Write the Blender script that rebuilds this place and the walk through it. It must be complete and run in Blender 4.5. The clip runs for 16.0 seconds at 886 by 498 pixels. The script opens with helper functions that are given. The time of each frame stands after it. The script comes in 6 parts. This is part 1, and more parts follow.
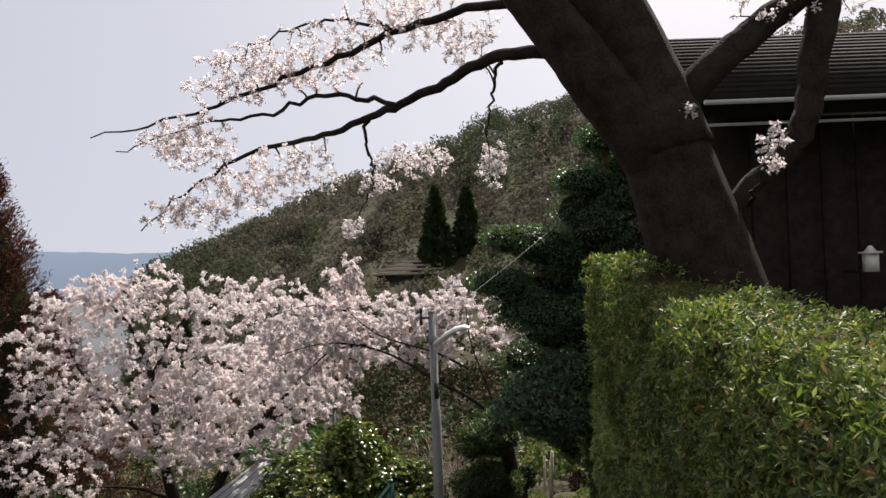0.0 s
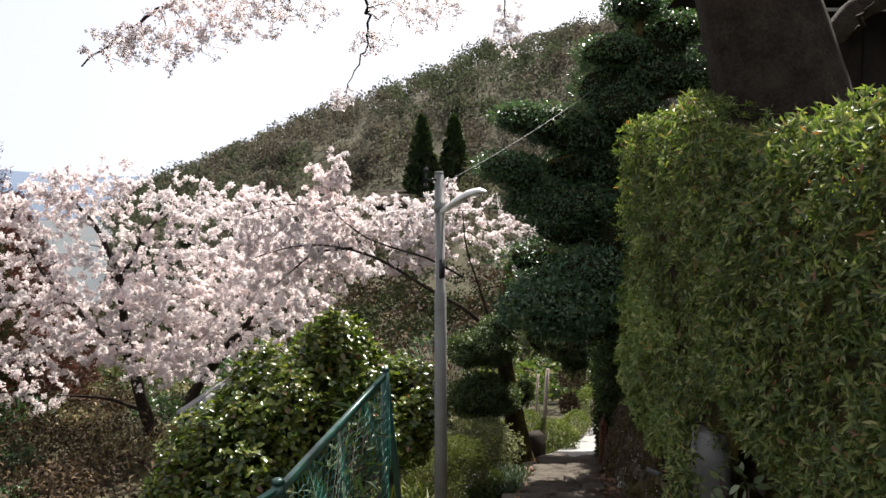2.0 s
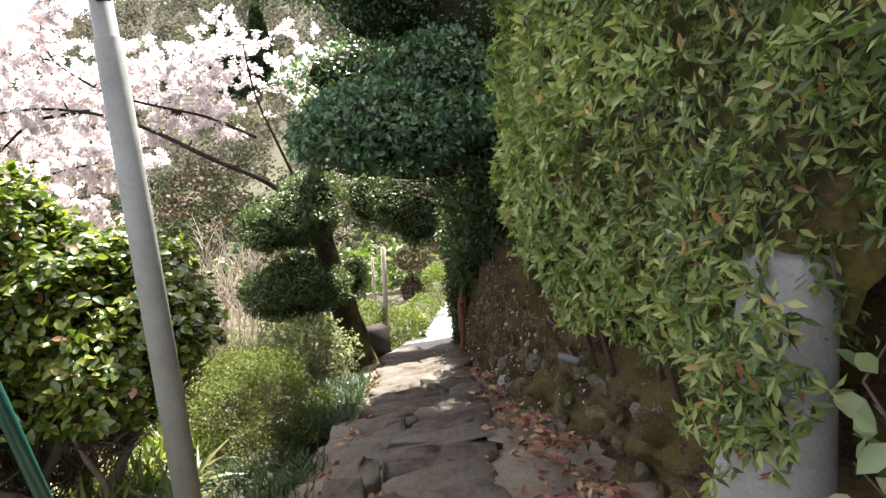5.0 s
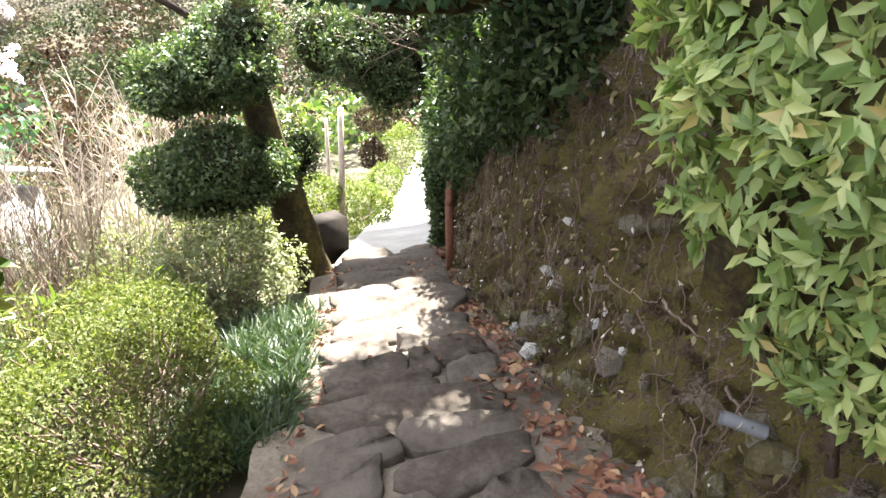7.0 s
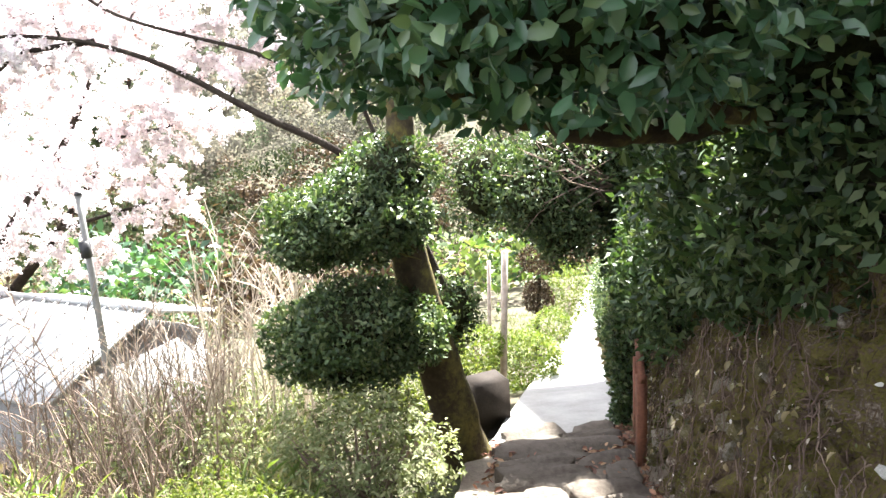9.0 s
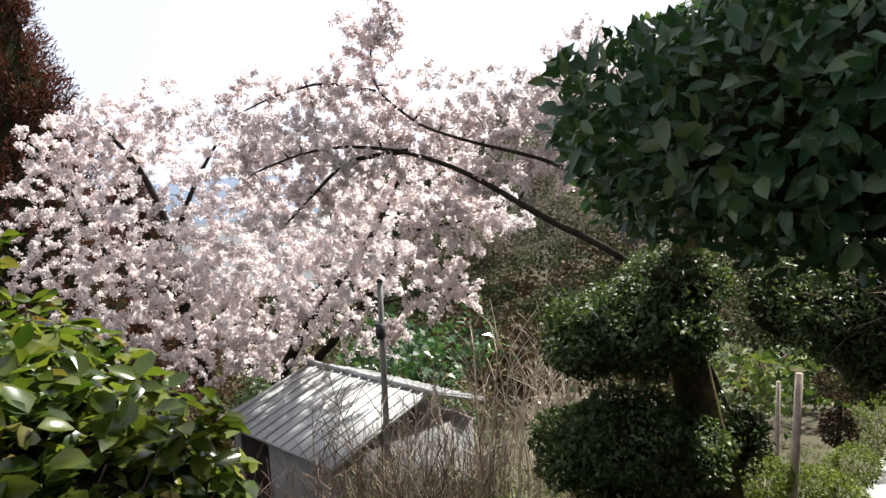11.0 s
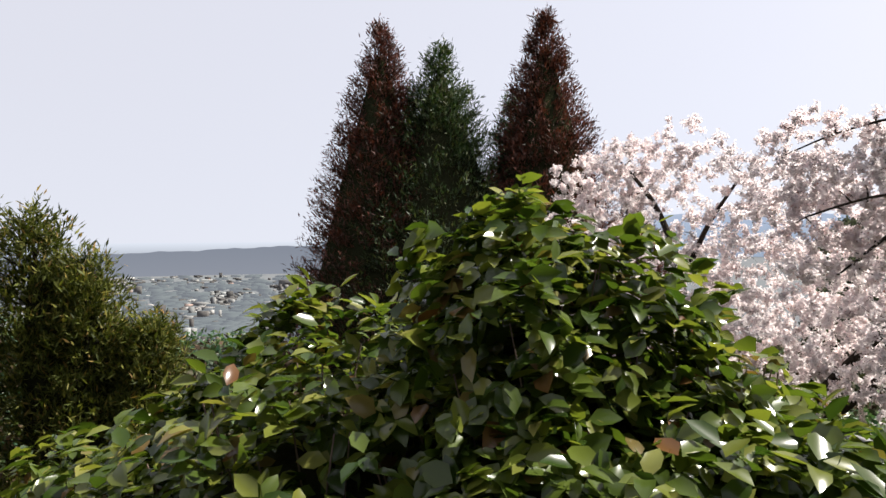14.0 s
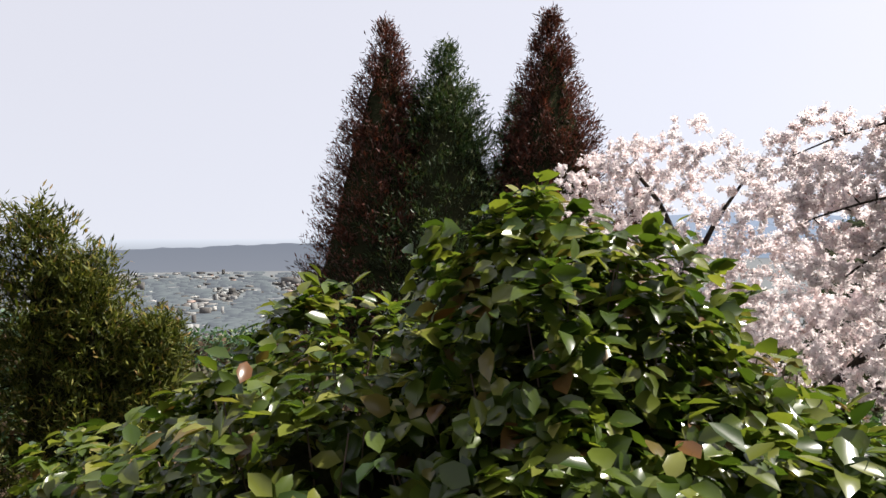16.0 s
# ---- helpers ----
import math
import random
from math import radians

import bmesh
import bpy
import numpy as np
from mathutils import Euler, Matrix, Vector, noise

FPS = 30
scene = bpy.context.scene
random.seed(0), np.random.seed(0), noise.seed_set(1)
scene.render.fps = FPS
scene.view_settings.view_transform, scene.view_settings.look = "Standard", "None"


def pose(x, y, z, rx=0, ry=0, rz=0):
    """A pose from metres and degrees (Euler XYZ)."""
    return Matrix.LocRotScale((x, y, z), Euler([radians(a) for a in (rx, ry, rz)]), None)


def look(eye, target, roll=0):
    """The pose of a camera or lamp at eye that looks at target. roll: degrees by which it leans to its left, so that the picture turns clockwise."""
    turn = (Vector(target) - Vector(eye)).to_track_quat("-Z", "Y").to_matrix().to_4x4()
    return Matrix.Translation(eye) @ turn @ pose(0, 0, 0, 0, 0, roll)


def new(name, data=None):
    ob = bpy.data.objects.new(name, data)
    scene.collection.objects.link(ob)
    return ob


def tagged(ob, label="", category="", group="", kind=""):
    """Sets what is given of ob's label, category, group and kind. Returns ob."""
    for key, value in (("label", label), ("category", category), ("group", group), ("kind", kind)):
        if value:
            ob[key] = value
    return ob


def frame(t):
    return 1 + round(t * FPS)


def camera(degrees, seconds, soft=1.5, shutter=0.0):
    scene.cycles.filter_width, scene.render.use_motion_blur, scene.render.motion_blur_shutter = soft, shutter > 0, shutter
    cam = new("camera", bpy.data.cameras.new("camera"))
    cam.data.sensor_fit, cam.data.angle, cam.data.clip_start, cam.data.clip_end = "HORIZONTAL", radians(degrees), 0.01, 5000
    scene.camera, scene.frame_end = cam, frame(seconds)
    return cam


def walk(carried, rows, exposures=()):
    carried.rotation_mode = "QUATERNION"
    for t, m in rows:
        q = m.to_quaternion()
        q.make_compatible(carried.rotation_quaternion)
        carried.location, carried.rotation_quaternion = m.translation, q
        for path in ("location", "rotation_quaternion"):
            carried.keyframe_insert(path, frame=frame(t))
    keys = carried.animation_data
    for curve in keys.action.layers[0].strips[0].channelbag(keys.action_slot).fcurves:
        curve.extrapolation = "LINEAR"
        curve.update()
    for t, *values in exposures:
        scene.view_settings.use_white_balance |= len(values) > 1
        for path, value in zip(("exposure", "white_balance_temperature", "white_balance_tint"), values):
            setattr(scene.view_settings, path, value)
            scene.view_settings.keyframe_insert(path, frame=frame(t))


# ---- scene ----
cam = camera(63.5, 16.0)
METRES, EYE, TILT, LEAN, TURN = 10.0, 1.5, 1.0, 2.0, 0.0
ROWS = [
    (0.0, 0.0, 0.0, 0.0, -0.0, 0.0, -0.0),
    (0.5, -0.0069, 0.0328, -0.0245, 1.48, -2.36, -2.91),
    (1.0, -0.0195, 0.0666, -0.0456, -0.01, -4.25, -3.2),
    (1.5, -0.022, 0.0972, -0.0578, -0.57, -5.21, -3.09),
    (2.0, -0.0209, 0.132, -0.0731, -1.21, -5.24, -1.96),
    (2.5, -0.0214, 0.1629, -0.0929, -2.08, -2.9, -0.43),
    (3.0, -0.0169, 0.2074, -0.1137, -2.42, -6.81, -0.56),
    (3.5, -0.0105, 0.251, -0.1387, -4.11, -8.83, 0.02),
    (4.0, 0.0021, 0.2999, -0.1575, -6.98, -10.65, 0.54),
    (4.5, 0.0134, 0.365, -0.1789, -10.51, -11.51, 1.78),
    (5.0, 0.0364, 0.4424, -0.1841, -15.57, -13.3, 2.25),
    (7.5, 0.0833, 0.7228, -0.2322, -18.28, -26.13, -1.53),
    (8.0, 0.0945, 0.757, -0.242, -16.64, -23.3, -0.34),
    (8.5, 0.1008, 0.7907, -0.2447, -16.86, -18.91, 1.8),
    (9.0, 0.0953, 0.7983, -0.236, -5.81, -14.65, 1.72),
    (9.5, 0.0945, 0.7947, -0.2317, 2.36, -11.32, 1.66),
    (12.0, 0.0687, 0.7892, -0.2238, 24.65, -4.97, 1.25),
    (12.5, 0.0503, 0.783, -0.2221, 30.53, -4.39, 1.08),
    (13.0, 0.0362, 0.7755, -0.2195, 37.97, -3.85, 0.88),
    (13.5, 0.0312, 0.7649, -0.2179, 45.58, -3.41, 0.43),
    (14.0, 0.0258, 0.7553, -0.2185, 52.53, -3.21, -0.09),
    (14.5, 0.0201, 0.7479, -0.2203, 57.14, -3.33, -0.43),
    (15.0, 0.018, 0.7467, -0.22, 58.87, -3.51, -0.61),
    (15.5, 0.0183, 0.7476, -0.2198, 57.19, -3.52, -0.68),
    (16.0, 0.0217, 0.7539, -0.2188, 52.76, -3.33, -0.54),
]
EXPOSURES = [(0.0, 0.65, 6500, 11.0), (1.5, 1.1, 6470, 10.4), (2.5, 1.3, 6450, 10.0), (3.5, 1.55, 6431, 9.6), (4.0, 2.2, 6422, 9.4), (4.5, 2.55, 6412, 9.3), (5.2, 2.95, 6400, 9.0), (7.3, 3.74, 6250, 9.0), (8.5, 3.74, 6175, 9.0), (9.2, 3.6, 6131, 9.0), (9.7, 2.65, 6100, 9.0), (11.8, 1.2, 6450, 10.0), (12.5, 1.05, 6458, 10.2), (16.0, 1.1, 6500, 11.0)]
walk(cam, [(t, pose(0, 0, EYE, TILT, LEAN, TURN) @ pose(METRES * x, METRES * y, METRES * z, 90 + pitch, roll, yaw)) for t, x, y, z, yaw, pitch, roll in ROWS], EXPOSURES)

# ---- light: hazy spring sun high ahead and a little to the right ----
SUN_DIR = Vector((0.27, 0.66, 0.92)).normalized()
world = bpy.data.worlds.new("spring_sky")
scene.world = world
world.use_nodes = True
wn = world.node_tree
sky = wn.nodes.new("ShaderNodeTexSky")
sky.sky_type, sky.sun_disc = "NISHITA", False
sky.sun_elevation = math.asin(SUN_DIR.z)
sky.sun_rotation = math.atan2(SUN_DIR.x, SUN_DIR.y)
sky.altitude, sky.air_density, sky.dust_density, sky.ozone_density = 200, 1.2, 3.0, 1.2
# thin high haze: the sky's colours drawn together, and the horizon as pale as the sky above it
way = wn.nodes.new("ShaderNodeTexCoord")
split, merge = wn.nodes.new("ShaderNodeSeparateXYZ"), wn.nodes.new("ShaderNodeCombineXYZ")
lift = wn.nodes.new("ShaderNodeMapRange")
lift.inputs[1].default_value, lift.inputs[2].default_value, lift.inputs[3].default_value, lift.inputs[4].default_value = 0.0, 1.0, 0.28, 1.0
wn.links.new(way.outputs["Generated"], split.inputs[0])
wn.links.new(split.outputs[0], merge.inputs[0])
wn.links.new(split.outputs[1], merge.inputs[1])
wn.links.new(split.outputs[2], lift.inputs[0])
wn.links.new(lift.outputs[0], merge.inputs[2])
wn.links.new(merge.outputs[0], sky.inputs[0])
haze = wn.nodes.new("ShaderNodeMix")
haze.data_type = "RGBA"
haze.inputs[0].default_value = 0.75
haze.inputs[7].default_value = (3.45, 3.3, 3.35, 1)
wn.links.new(sky.outputs[0], haze.inputs[6])
wn.links.new(haze.outputs[2], wn.nodes["Background"].inputs[0])
wn.nodes["Background"].inputs[1].default_value = 0.12
sun = new("sun", bpy.data.lights.new("sun", "SUN"))
sun.data.energy, sun.data.angle, sun.data.color = 5.0, radians(0.8), (1.0, 0.95, 0.87)
sun.matrix_world = look(SUN_DIR * 60, (0, 0, 0))

# ---- materials ----


def nodes_of(name):
    m = bpy.data.materials.new(name)
    m.use_nodes = True
    t = m.node_tree
    return m, t, t.nodes["Principled BSDF"], t.links


def ramp(t, stops):
    r = t.nodes.new("ShaderNodeValToRGB")
    e = r.color_ramp.elements
    while len(e) < len(stops):
        e.new(0.5)
    for k, (p, c) in zip(e, stops):
        k.position, k.color = p, (*c, 1)
    return r


def noise_tex(t, scale, detail=5.0, rough=0.6):
    tc = t.nodes.new("ShaderNodeTexCoord")
    n = t.nodes.new("ShaderNodeTexNoise")
    n.inputs["Scale"].default_value, n.inputs["Detail"].default_value, n.inputs["Roughness"].default_value = scale, detail, rough
    t.links.new(tc.outputs["Object"], n.inputs["Vector"])
    return n


def leaf_mat(name, stops, rough=0.45, trans=0.35, tint=(1.0, 1.1, 0.5), patch=1.3, spec=0.5):
    """Leaf blades: each blade its own shade, with broad patches over the plant; light passes through."""
    m, t, b, l = nodes_of(name)
    g = t.nodes.new("ShaderNodeNewGeometry")
    r = ramp(t, stops)
    l.new(g.outputs["Random Per Island"], r.inputs[0])
    n = noise_tex(t, patch, 3)
    mix = t.nodes.new("ShaderNodeMix")
    mix.data_type, mix.blend_type = "RGBA", "MULTIPLY"
    mix.inputs[0].default_value = 0.55
    r2 = ramp(t, [(0.3, (0.55, 0.6, 0.55)), (0.7, (1.15, 1.1, 1.0))])
    l.new(n.outputs["Fac"], r2.inputs[0])
    l.new(r.outputs[0], mix.inputs[6])
    l.new(r2.outputs[0], mix.inputs[7])
    l.new(mix.outputs[2], b.inputs["Base Color"])
    b.inputs["Roughness"].default_value = rough
    b.inputs["Specular IOR Level"].default_value = spec
    tr = t.nodes.new("ShaderNodeBsdfTranslucent")
    tm = t.nodes.new("ShaderNodeMix")
    tm.data_type, tm.blend_type = "RGBA", "MULTIPLY"
    tm.inputs[0].default_value = 1.0
    tm.inputs[7].default_value = (*tint, 1)
    l.new(mix.outputs[2], tm.inputs[6])
    l.new(tm.outputs[2], tr.inputs[0])
    ms = t.nodes.new("ShaderNodeMixShader")
    ms.inputs[0].default_value = trans
    l.new(b.outputs[0], ms.inputs[1])
    l.new(tr.outputs[0], ms.inputs[2])
    l.new(ms.outputs[0], t.nodes["Material Output"].inputs[0])
    return m


def solid_mat(name, stops, scale=6.0, rough=0.8, bump=0.4, fine=60.0, metal=0.0, depth=0.02, per_piece=0.0, spec=0.3, haze=None):
    """Opaque surfaces: mottled at two scales, with fine relief."""
    m, t, b, l = nodes_of(name)
    n1, n2 = noise_tex(t, scale, 6, 0.65), noise_tex(t, fine, 4, 0.6)
    mix = t.nodes.new("ShaderNodeMath")
    mix.operation = "MULTIPLY_ADD"
    mix.inputs[1].default_value = 0.35
    l.new(n2.outputs["Fac"], mix.inputs[0])
    sc = t.nodes.new("ShaderNodeMath")
    sc.operation = "MULTIPLY"
    sc.inputs[1].default_value = 0.75
    l.new(n1.outputs["Fac"], sc.inputs[0])
    l.new(sc.outputs[0], mix.inputs[2])
    fac = mix
    if per_piece:
        oi = t.nodes.new("ShaderNodeObjectInfo")
        ad = t.nodes.new("ShaderNodeMath")
        ad.operation = "MULTIPLY_ADD"
        ad.inputs[1].default_value = per_piece
        l.new(oi.outputs["Random"], ad.inputs[0])
        l.new(mix.outputs[0], ad.inputs[2])
        fac = ad
    r = ramp(t, stops)
    l.new(fac.outputs[0], r.inputs[0])
    l.new(r.outputs[0], b.inputs["Base Color"])
    b.inputs["Roughness"].default_value, b.inputs["Metallic"].default_value = rough, metal
    b.inputs["Specular IOR Level"].default_value = spec
    # distant haze imitated by an even glow of the surface
    if haze:
        b.inputs["Emission Color"].default_value, b.inputs["Emission Strength"].default_value = (*haze, 1), 1.0
    bp = t.nodes.new("ShaderNodeBump")
    bp.inputs["Strength"].default_value, bp.inputs["Distance"].default_value = bump, depth
    l.new(mix.outputs[0], bp.inputs["Height"])
    l.new(bp.outputs[0], b.inputs["Normal"])
    return m


M = {}
M["hedge"] = leaf_mat("hedge_leaf", [(0, (0.03, 0.055, 0.016)), (0.4, (0.115, 0.165, 0.046)), (0.75, (0.22, 0.265, 0.085)), (0.95, (0.36, 0.37, 0.16)), (0.975, (0.36, 0.22, 0.1)), (1, (0.21, 0.08, 0.055))], 0.45, 0.45, patch=2.2, spec=0.4)
# pale hedge leaf with light put into its colour, for the far end
M["hedge_lit"] = leaf_mat("lit_hedge_leaf", [(0, (0.12, 0.18, 0.05)), (0.5, (0.24, 0.31, 0.1)), (0.95, (0.4, 0.43, 0.18)), (1, (0.42, 0.3, 0.12))], 0.45, 0.45, patch=2.2, spec=0.4)
M["camellia"] = leaf_mat("camellia_leaf", [(0, (0.03, 0.06, 0.011)), (0.5, (0.098, 0.136, 0.023)), (0.85, (0.19, 0.208, 0.04)), (0.95, (0.25, 0.245, 0.07)), (0.97, (0.17, 0.13, 0.045)), (1, (0.17, 0.075, 0.03))], 0.22, 0.42, spec=0.5)
M["topiary"] = leaf_mat("topiary_leaf", [(0, (0.026, 0.066, 0.034)), (0.7, (0.06, 0.125, 0.058)), (1, (0.15, 0.2, 0.09))], 0.36, 0.3, spec=0.45)
M["wall_leaf"] = leaf_mat("wall_shrub_leaf", [(0, (0.0191, 0.0382, 0.014)), (0.6, (0.0478, 0.0797, 0.0287)), (1, (0.1084, 0.1339, 0.0574))], 0.45, 0.3, spec=0.25)
M["clipped"] = leaf_mat("clipped_tree_leaf", [(0, (0.028, 0.05, 0.02)), (0.6, (0.065, 0.1, 0.038)), (0.9, (0.13, 0.16, 0.07)), (1, (0.2, 0.22, 0.12))], 0.5, 0.28, spec=0.28)
M["garden"] = leaf_mat("garden_shrub_leaf", [(0, (0.06, 0.09, 0.018)), (0.6, (0.12, 0.16, 0.03)), (1, (0.2, 0.21, 0.06))], 0.55, 0.4, spec=0.2)
M["near_wood"] = leaf_mat("near_evergreen_trees", [(0, (0.018, 0.026, 0.013)), (0.6, (0.035, 0.045, 0.022)), (1, (0.06, 0.065, 0.03))], 0.8, 0.25, (1, 1, 0.8), 0.3, 0.05)
M["broadleaf"] = leaf_mat("broad_sapling_leaf", [(0, (0.1, 0.15, 0.07)), (0.6, (0.2, 0.26, 0.14)), (1, (0.32, 0.36, 0.24))], 0.4, 0.35, spec=0.4)
M["shrub"] = leaf_mat("shrub_leaf", [(0, (0.05, 0.0848, 0.03)), (0.6, (0.11, 0.15, 0.05)), (1, (0.2, 0.2, 0.1))], 0.6, 0.3, spec=0.2)
M["azalea"] = leaf_mat("azalea_leaf", [(0, (0.045, 0.062, 0.014)), (0.6, (0.095, 0.115, 0.026)), (1, (0.15, 0.155, 0.05))], 0.6, 0.38, spec=0.15)
M["azalea_pale"] = leaf_mat("pale_azalea_leaf", [(0, (0.1, 0.12, 0.05)), (0.6, (0.19, 0.21, 0.1)), (1, (0.3, 0.3, 0.18))], 0.65, 0.35, spec=0.15)
M["grass"] = leaf_mat("grass_blade", [(0, (0.0166, 0.0382, 0.0126)), (0.7, (0.0333, 0.0601, 0.0168)), (1, (0.0665, 0.0819, 0.021))], 0.45, 0.3)
M["straw"] = leaf_mat("dry_grass_blade", [(0, (0.075, 0.09, 0.03)), (0.5, (0.195, 0.165, 0.0825)), (1, (0.315, 0.255, 0.15))], 0.7, 0.3, (1, 0.95, 0.7))
M["sasa"] = leaf_mat("bamboo_grass_leaf", [(0, (0.06, 0.1, 0.02)), (0.6, (0.15, 0.19, 0.05)), (1, (0.34, 0.3, 0.14))], 0.5, 0.4)
M["blossom"] = leaf_mat("blossom_petal", [(0, (0.84, 0.76, 0.795)), (0.5, (0.9, 0.845, 0.865)), (0.97, (0.94, 0.915, 0.925)), (1, (0.5, 0.27, 0.22))], 0.7, 0.6, (1, 0.96, 0.98), 0.9, 0.1)
M["cedar_green"] = leaf_mat("cedar_needle_green", [(0, (0.0158, 0.0368, 0.0126)), (0.6, (0.0368, 0.0683, 0.021)), (1, (0.0945, 0.105, 0.0315))], 0.6, 0.2)
M["cedar_red"] = leaf_mat("cedar_needle_winter_red", [(0, (0.0338, 0.0209, 0.0121)), (0.5, (0.087, 0.0278, 0.0189)), (1, (0.1638, 0.0487, 0.0302))], 0.6, 0.2, (1, 0.8, 0.5), 0.45)
M["cypress"] = leaf_mat("cypress_spray", [(0, (0.028, 0.038, 0.01)), (0.6, (0.085, 0.1, 0.022)), (0.9, (0.17, 0.17, 0.04)), (1, (0.26, 0.16, 0.06))], 0.6, 0.3, patch=0.8, spec=0.15)
M["scrub"] = leaf_mat("brown_scrub", [(0, (0.03, 0.022, 0.015)), (0.6, (0.075, 0.05, 0.033)), (1, (0.12, 0.09, 0.05))], 0.7, 0.15, (1, 0.9, 0.7), spec=0.1)
M["litter"] = leaf_mat("fallen_leaf", [(0, (0.1, 0.035, 0.02)), (0.6, (0.2, 0.09, 0.05)), (1, (0.34, 0.22, 0.12))], 0.7, 0.1, (1, 0.8, 0.6))
M["pale_scrap"] = leaf_mat("pale_scraps", [(0, (0.25, 0.21, 0.16)), (0.6, (0.45, 0.41, 0.36)), (1, (0.62, 0.6, 0.56))], 0.8, 0.1, (1, 0.95, 0.8), spec=0.1)
M["moss"] = leaf_mat("wall_moss", [(0, (0.03, 0.03, 0.008)), (0.7, (0.08, 0.08, 0.018)), (1, (0.12, 0.13, 0.03))], 0.8, 0.2, spec=0.05)
M["wood_bare"] = leaf_mat("far_bare_trees", [(0, (0.1002, 0.0948, 0.0812)), (1, (0.1219, 0.1138, 0.0974))], 0.9, 0.5, (1, 1, 0.9), 0.05, 0.0)
M["wood_brown"] = leaf_mat("far_brown_trees", [(0, (0.1002, 0.0867, 0.0704)), (1, (0.1192, 0.1029, 0.084))], 0.9, 0.5, (1, 1, 0.9), 0.05, 0.0)
M["wood_dark"] = leaf_mat("far_evergreen_trees", [(0, (0.0569, 0.0704, 0.046)), (1, (0.0731, 0.0867, 0.0542))], 0.9, 0.5, (1, 1, 0.9), 0.05, 0.0)
M["wood_fresh"] = leaf_mat("far_spring_trees", [(0, (0.0921, 0.0974, 0.0617)), (1, (0.1082, 0.1127, 0.0669))], 0.9, 0.5, (1, 1, 0.9), 0.05, 0.0)
M["bark"] = solid_mat("cherry_bark", [(0.3, (0.0083, 0.006, 0.0046)), (0.5, (0.0231, 0.0175, 0.0139)), (0.7, (0.0416, 0.0347, 0.0255))], 5, 0.9, 0.9, 40, depth=0.03, spec=0.08)
M["twig"] = solid_mat("twig_bark", [(0.3, (0.05, 0.035, 0.028)), (0.7, (0.14, 0.1, 0.08))], 9, 0.9, 0.4, spec=0.08)
M["dry_twig"] = solid_mat("dry_stem", [(0.3, (0.2, 0.155, 0.125)), (0.7, (0.44, 0.37, 0.31))], 9, 0.9, 0.3, spec=0.1)
M["bleached_twig"] = solid_mat("bleached_stem", [(0.3, (0.32, 0.26, 0.2)), (0.7, (0.58, 0.5, 0.4))], 9, 0.9, 0.3, spec=0.1)
M["brush_stem"] = solid_mat("brown_brush_stem", [(0.3, (0.08, 0.055, 0.042)), (0.7, (0.22, 0.165, 0.13))], 9, 0.9, 0.3, spec=0.1)
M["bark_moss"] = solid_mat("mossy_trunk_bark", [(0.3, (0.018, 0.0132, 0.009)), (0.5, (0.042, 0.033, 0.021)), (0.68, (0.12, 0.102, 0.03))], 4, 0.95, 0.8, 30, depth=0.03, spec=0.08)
# near-black colour for filler bodies that imitate shade inside foliage
M["core_shade"] = solid_mat("painted_core_shade", [(0.3, (0.008, 0.009, 0.005)), (0.7, (0.03, 0.032, 0.016))], 12, 0.95, 1.0, 45, depth=0.05, spec=0.0)
M["earth"] = solid_mat("slope_earth", [(0.3, (0.0217, 0.0161, 0.00992)), (0.5, (0.0465, 0.0372, 0.0205)), (0.7, (0.0434, 0.0527, 0.0186))], 1.2, 0.95, 0.6, 25, depth=0.05)
M["dirt"] = solid_mat("path_dirt", [(0.3, (0.0528, 0.0403, 0.029)), (0.5, (0.1132, 0.0916, 0.0689)), (0.7, (0.1963, 0.168, 0.1308))], 2.2, 0.95, 0.6, 50, depth=0.03)
M["stone"] = solid_mat("path_stone", [(0.3, (0.0256, 0.0185, 0.0131)), (0.5, (0.0514, 0.041, 0.0316)), (0.7, (0.0866, 0.0733, 0.0593)), (0.85, (0.1019, 0.0876, 0.0713))], 3.2, 0.92, 1.0, 26, depth=0.02, per_piece=0.2, spec=0.15)
M["wall_stone"] = solid_mat("wall_stone_mossy", [(0.25, (0.028, 0.0224, 0.016)), (0.45, (0.072, 0.056, 0.04)), (0.6, (0.096, 0.084, 0.032)), (0.8, (0.192, 0.168, 0.144))], 5, 0.95, 0.9, 40, depth=0.02, per_piece=0.22, spec=0.08)
M["pale_stone"] = solid_mat("pale_wall_stone", [(0.3, (0.18, 0.17, 0.15)), (0.55, (0.36, 0.35, 0.32)), (0.8, (0.5, 0.49, 0.46))], 9, 0.9, 0.6, 60, depth=0.01, spec=0.1)
M["wall_earth"] = solid_mat("wall_earth_mossy", [(0.28, (0.01, 0.008, 0.006)), (0.42, (0.04, 0.027, 0.018)), (0.5, (0.085, 0.06, 0.04)), (0.56, (0.085, 0.075, 0.018)), (0.63, (0.07, 0.05, 0.035)), (0.7, (0.17, 0.145, 0.115)), (0.8, (0.3, 0.27, 0.23))], 5, 0.98, 1.0, 70, depth=0.06, spec=0.06)
M["concrete"] = solid_mat("weathered_concrete", [(0.28, (0.09, 0.092, 0.088)), (0.45, (0.17, 0.17, 0.163)), (0.6, (0.22, 0.22, 0.215)), (0.8, (0.27, 0.27, 0.26))], 5, 0.88, 0.5, 80, depth=0.008)
M["lane_concrete"] = solid_mat("pale_lane_concrete", [(0.3, (0.17, 0.165, 0.155)), (0.6, (0.29, 0.285, 0.27)), (0.8, (0.36, 0.35, 0.33))], 2, 0.9, 0.5, 50, depth=0.01)
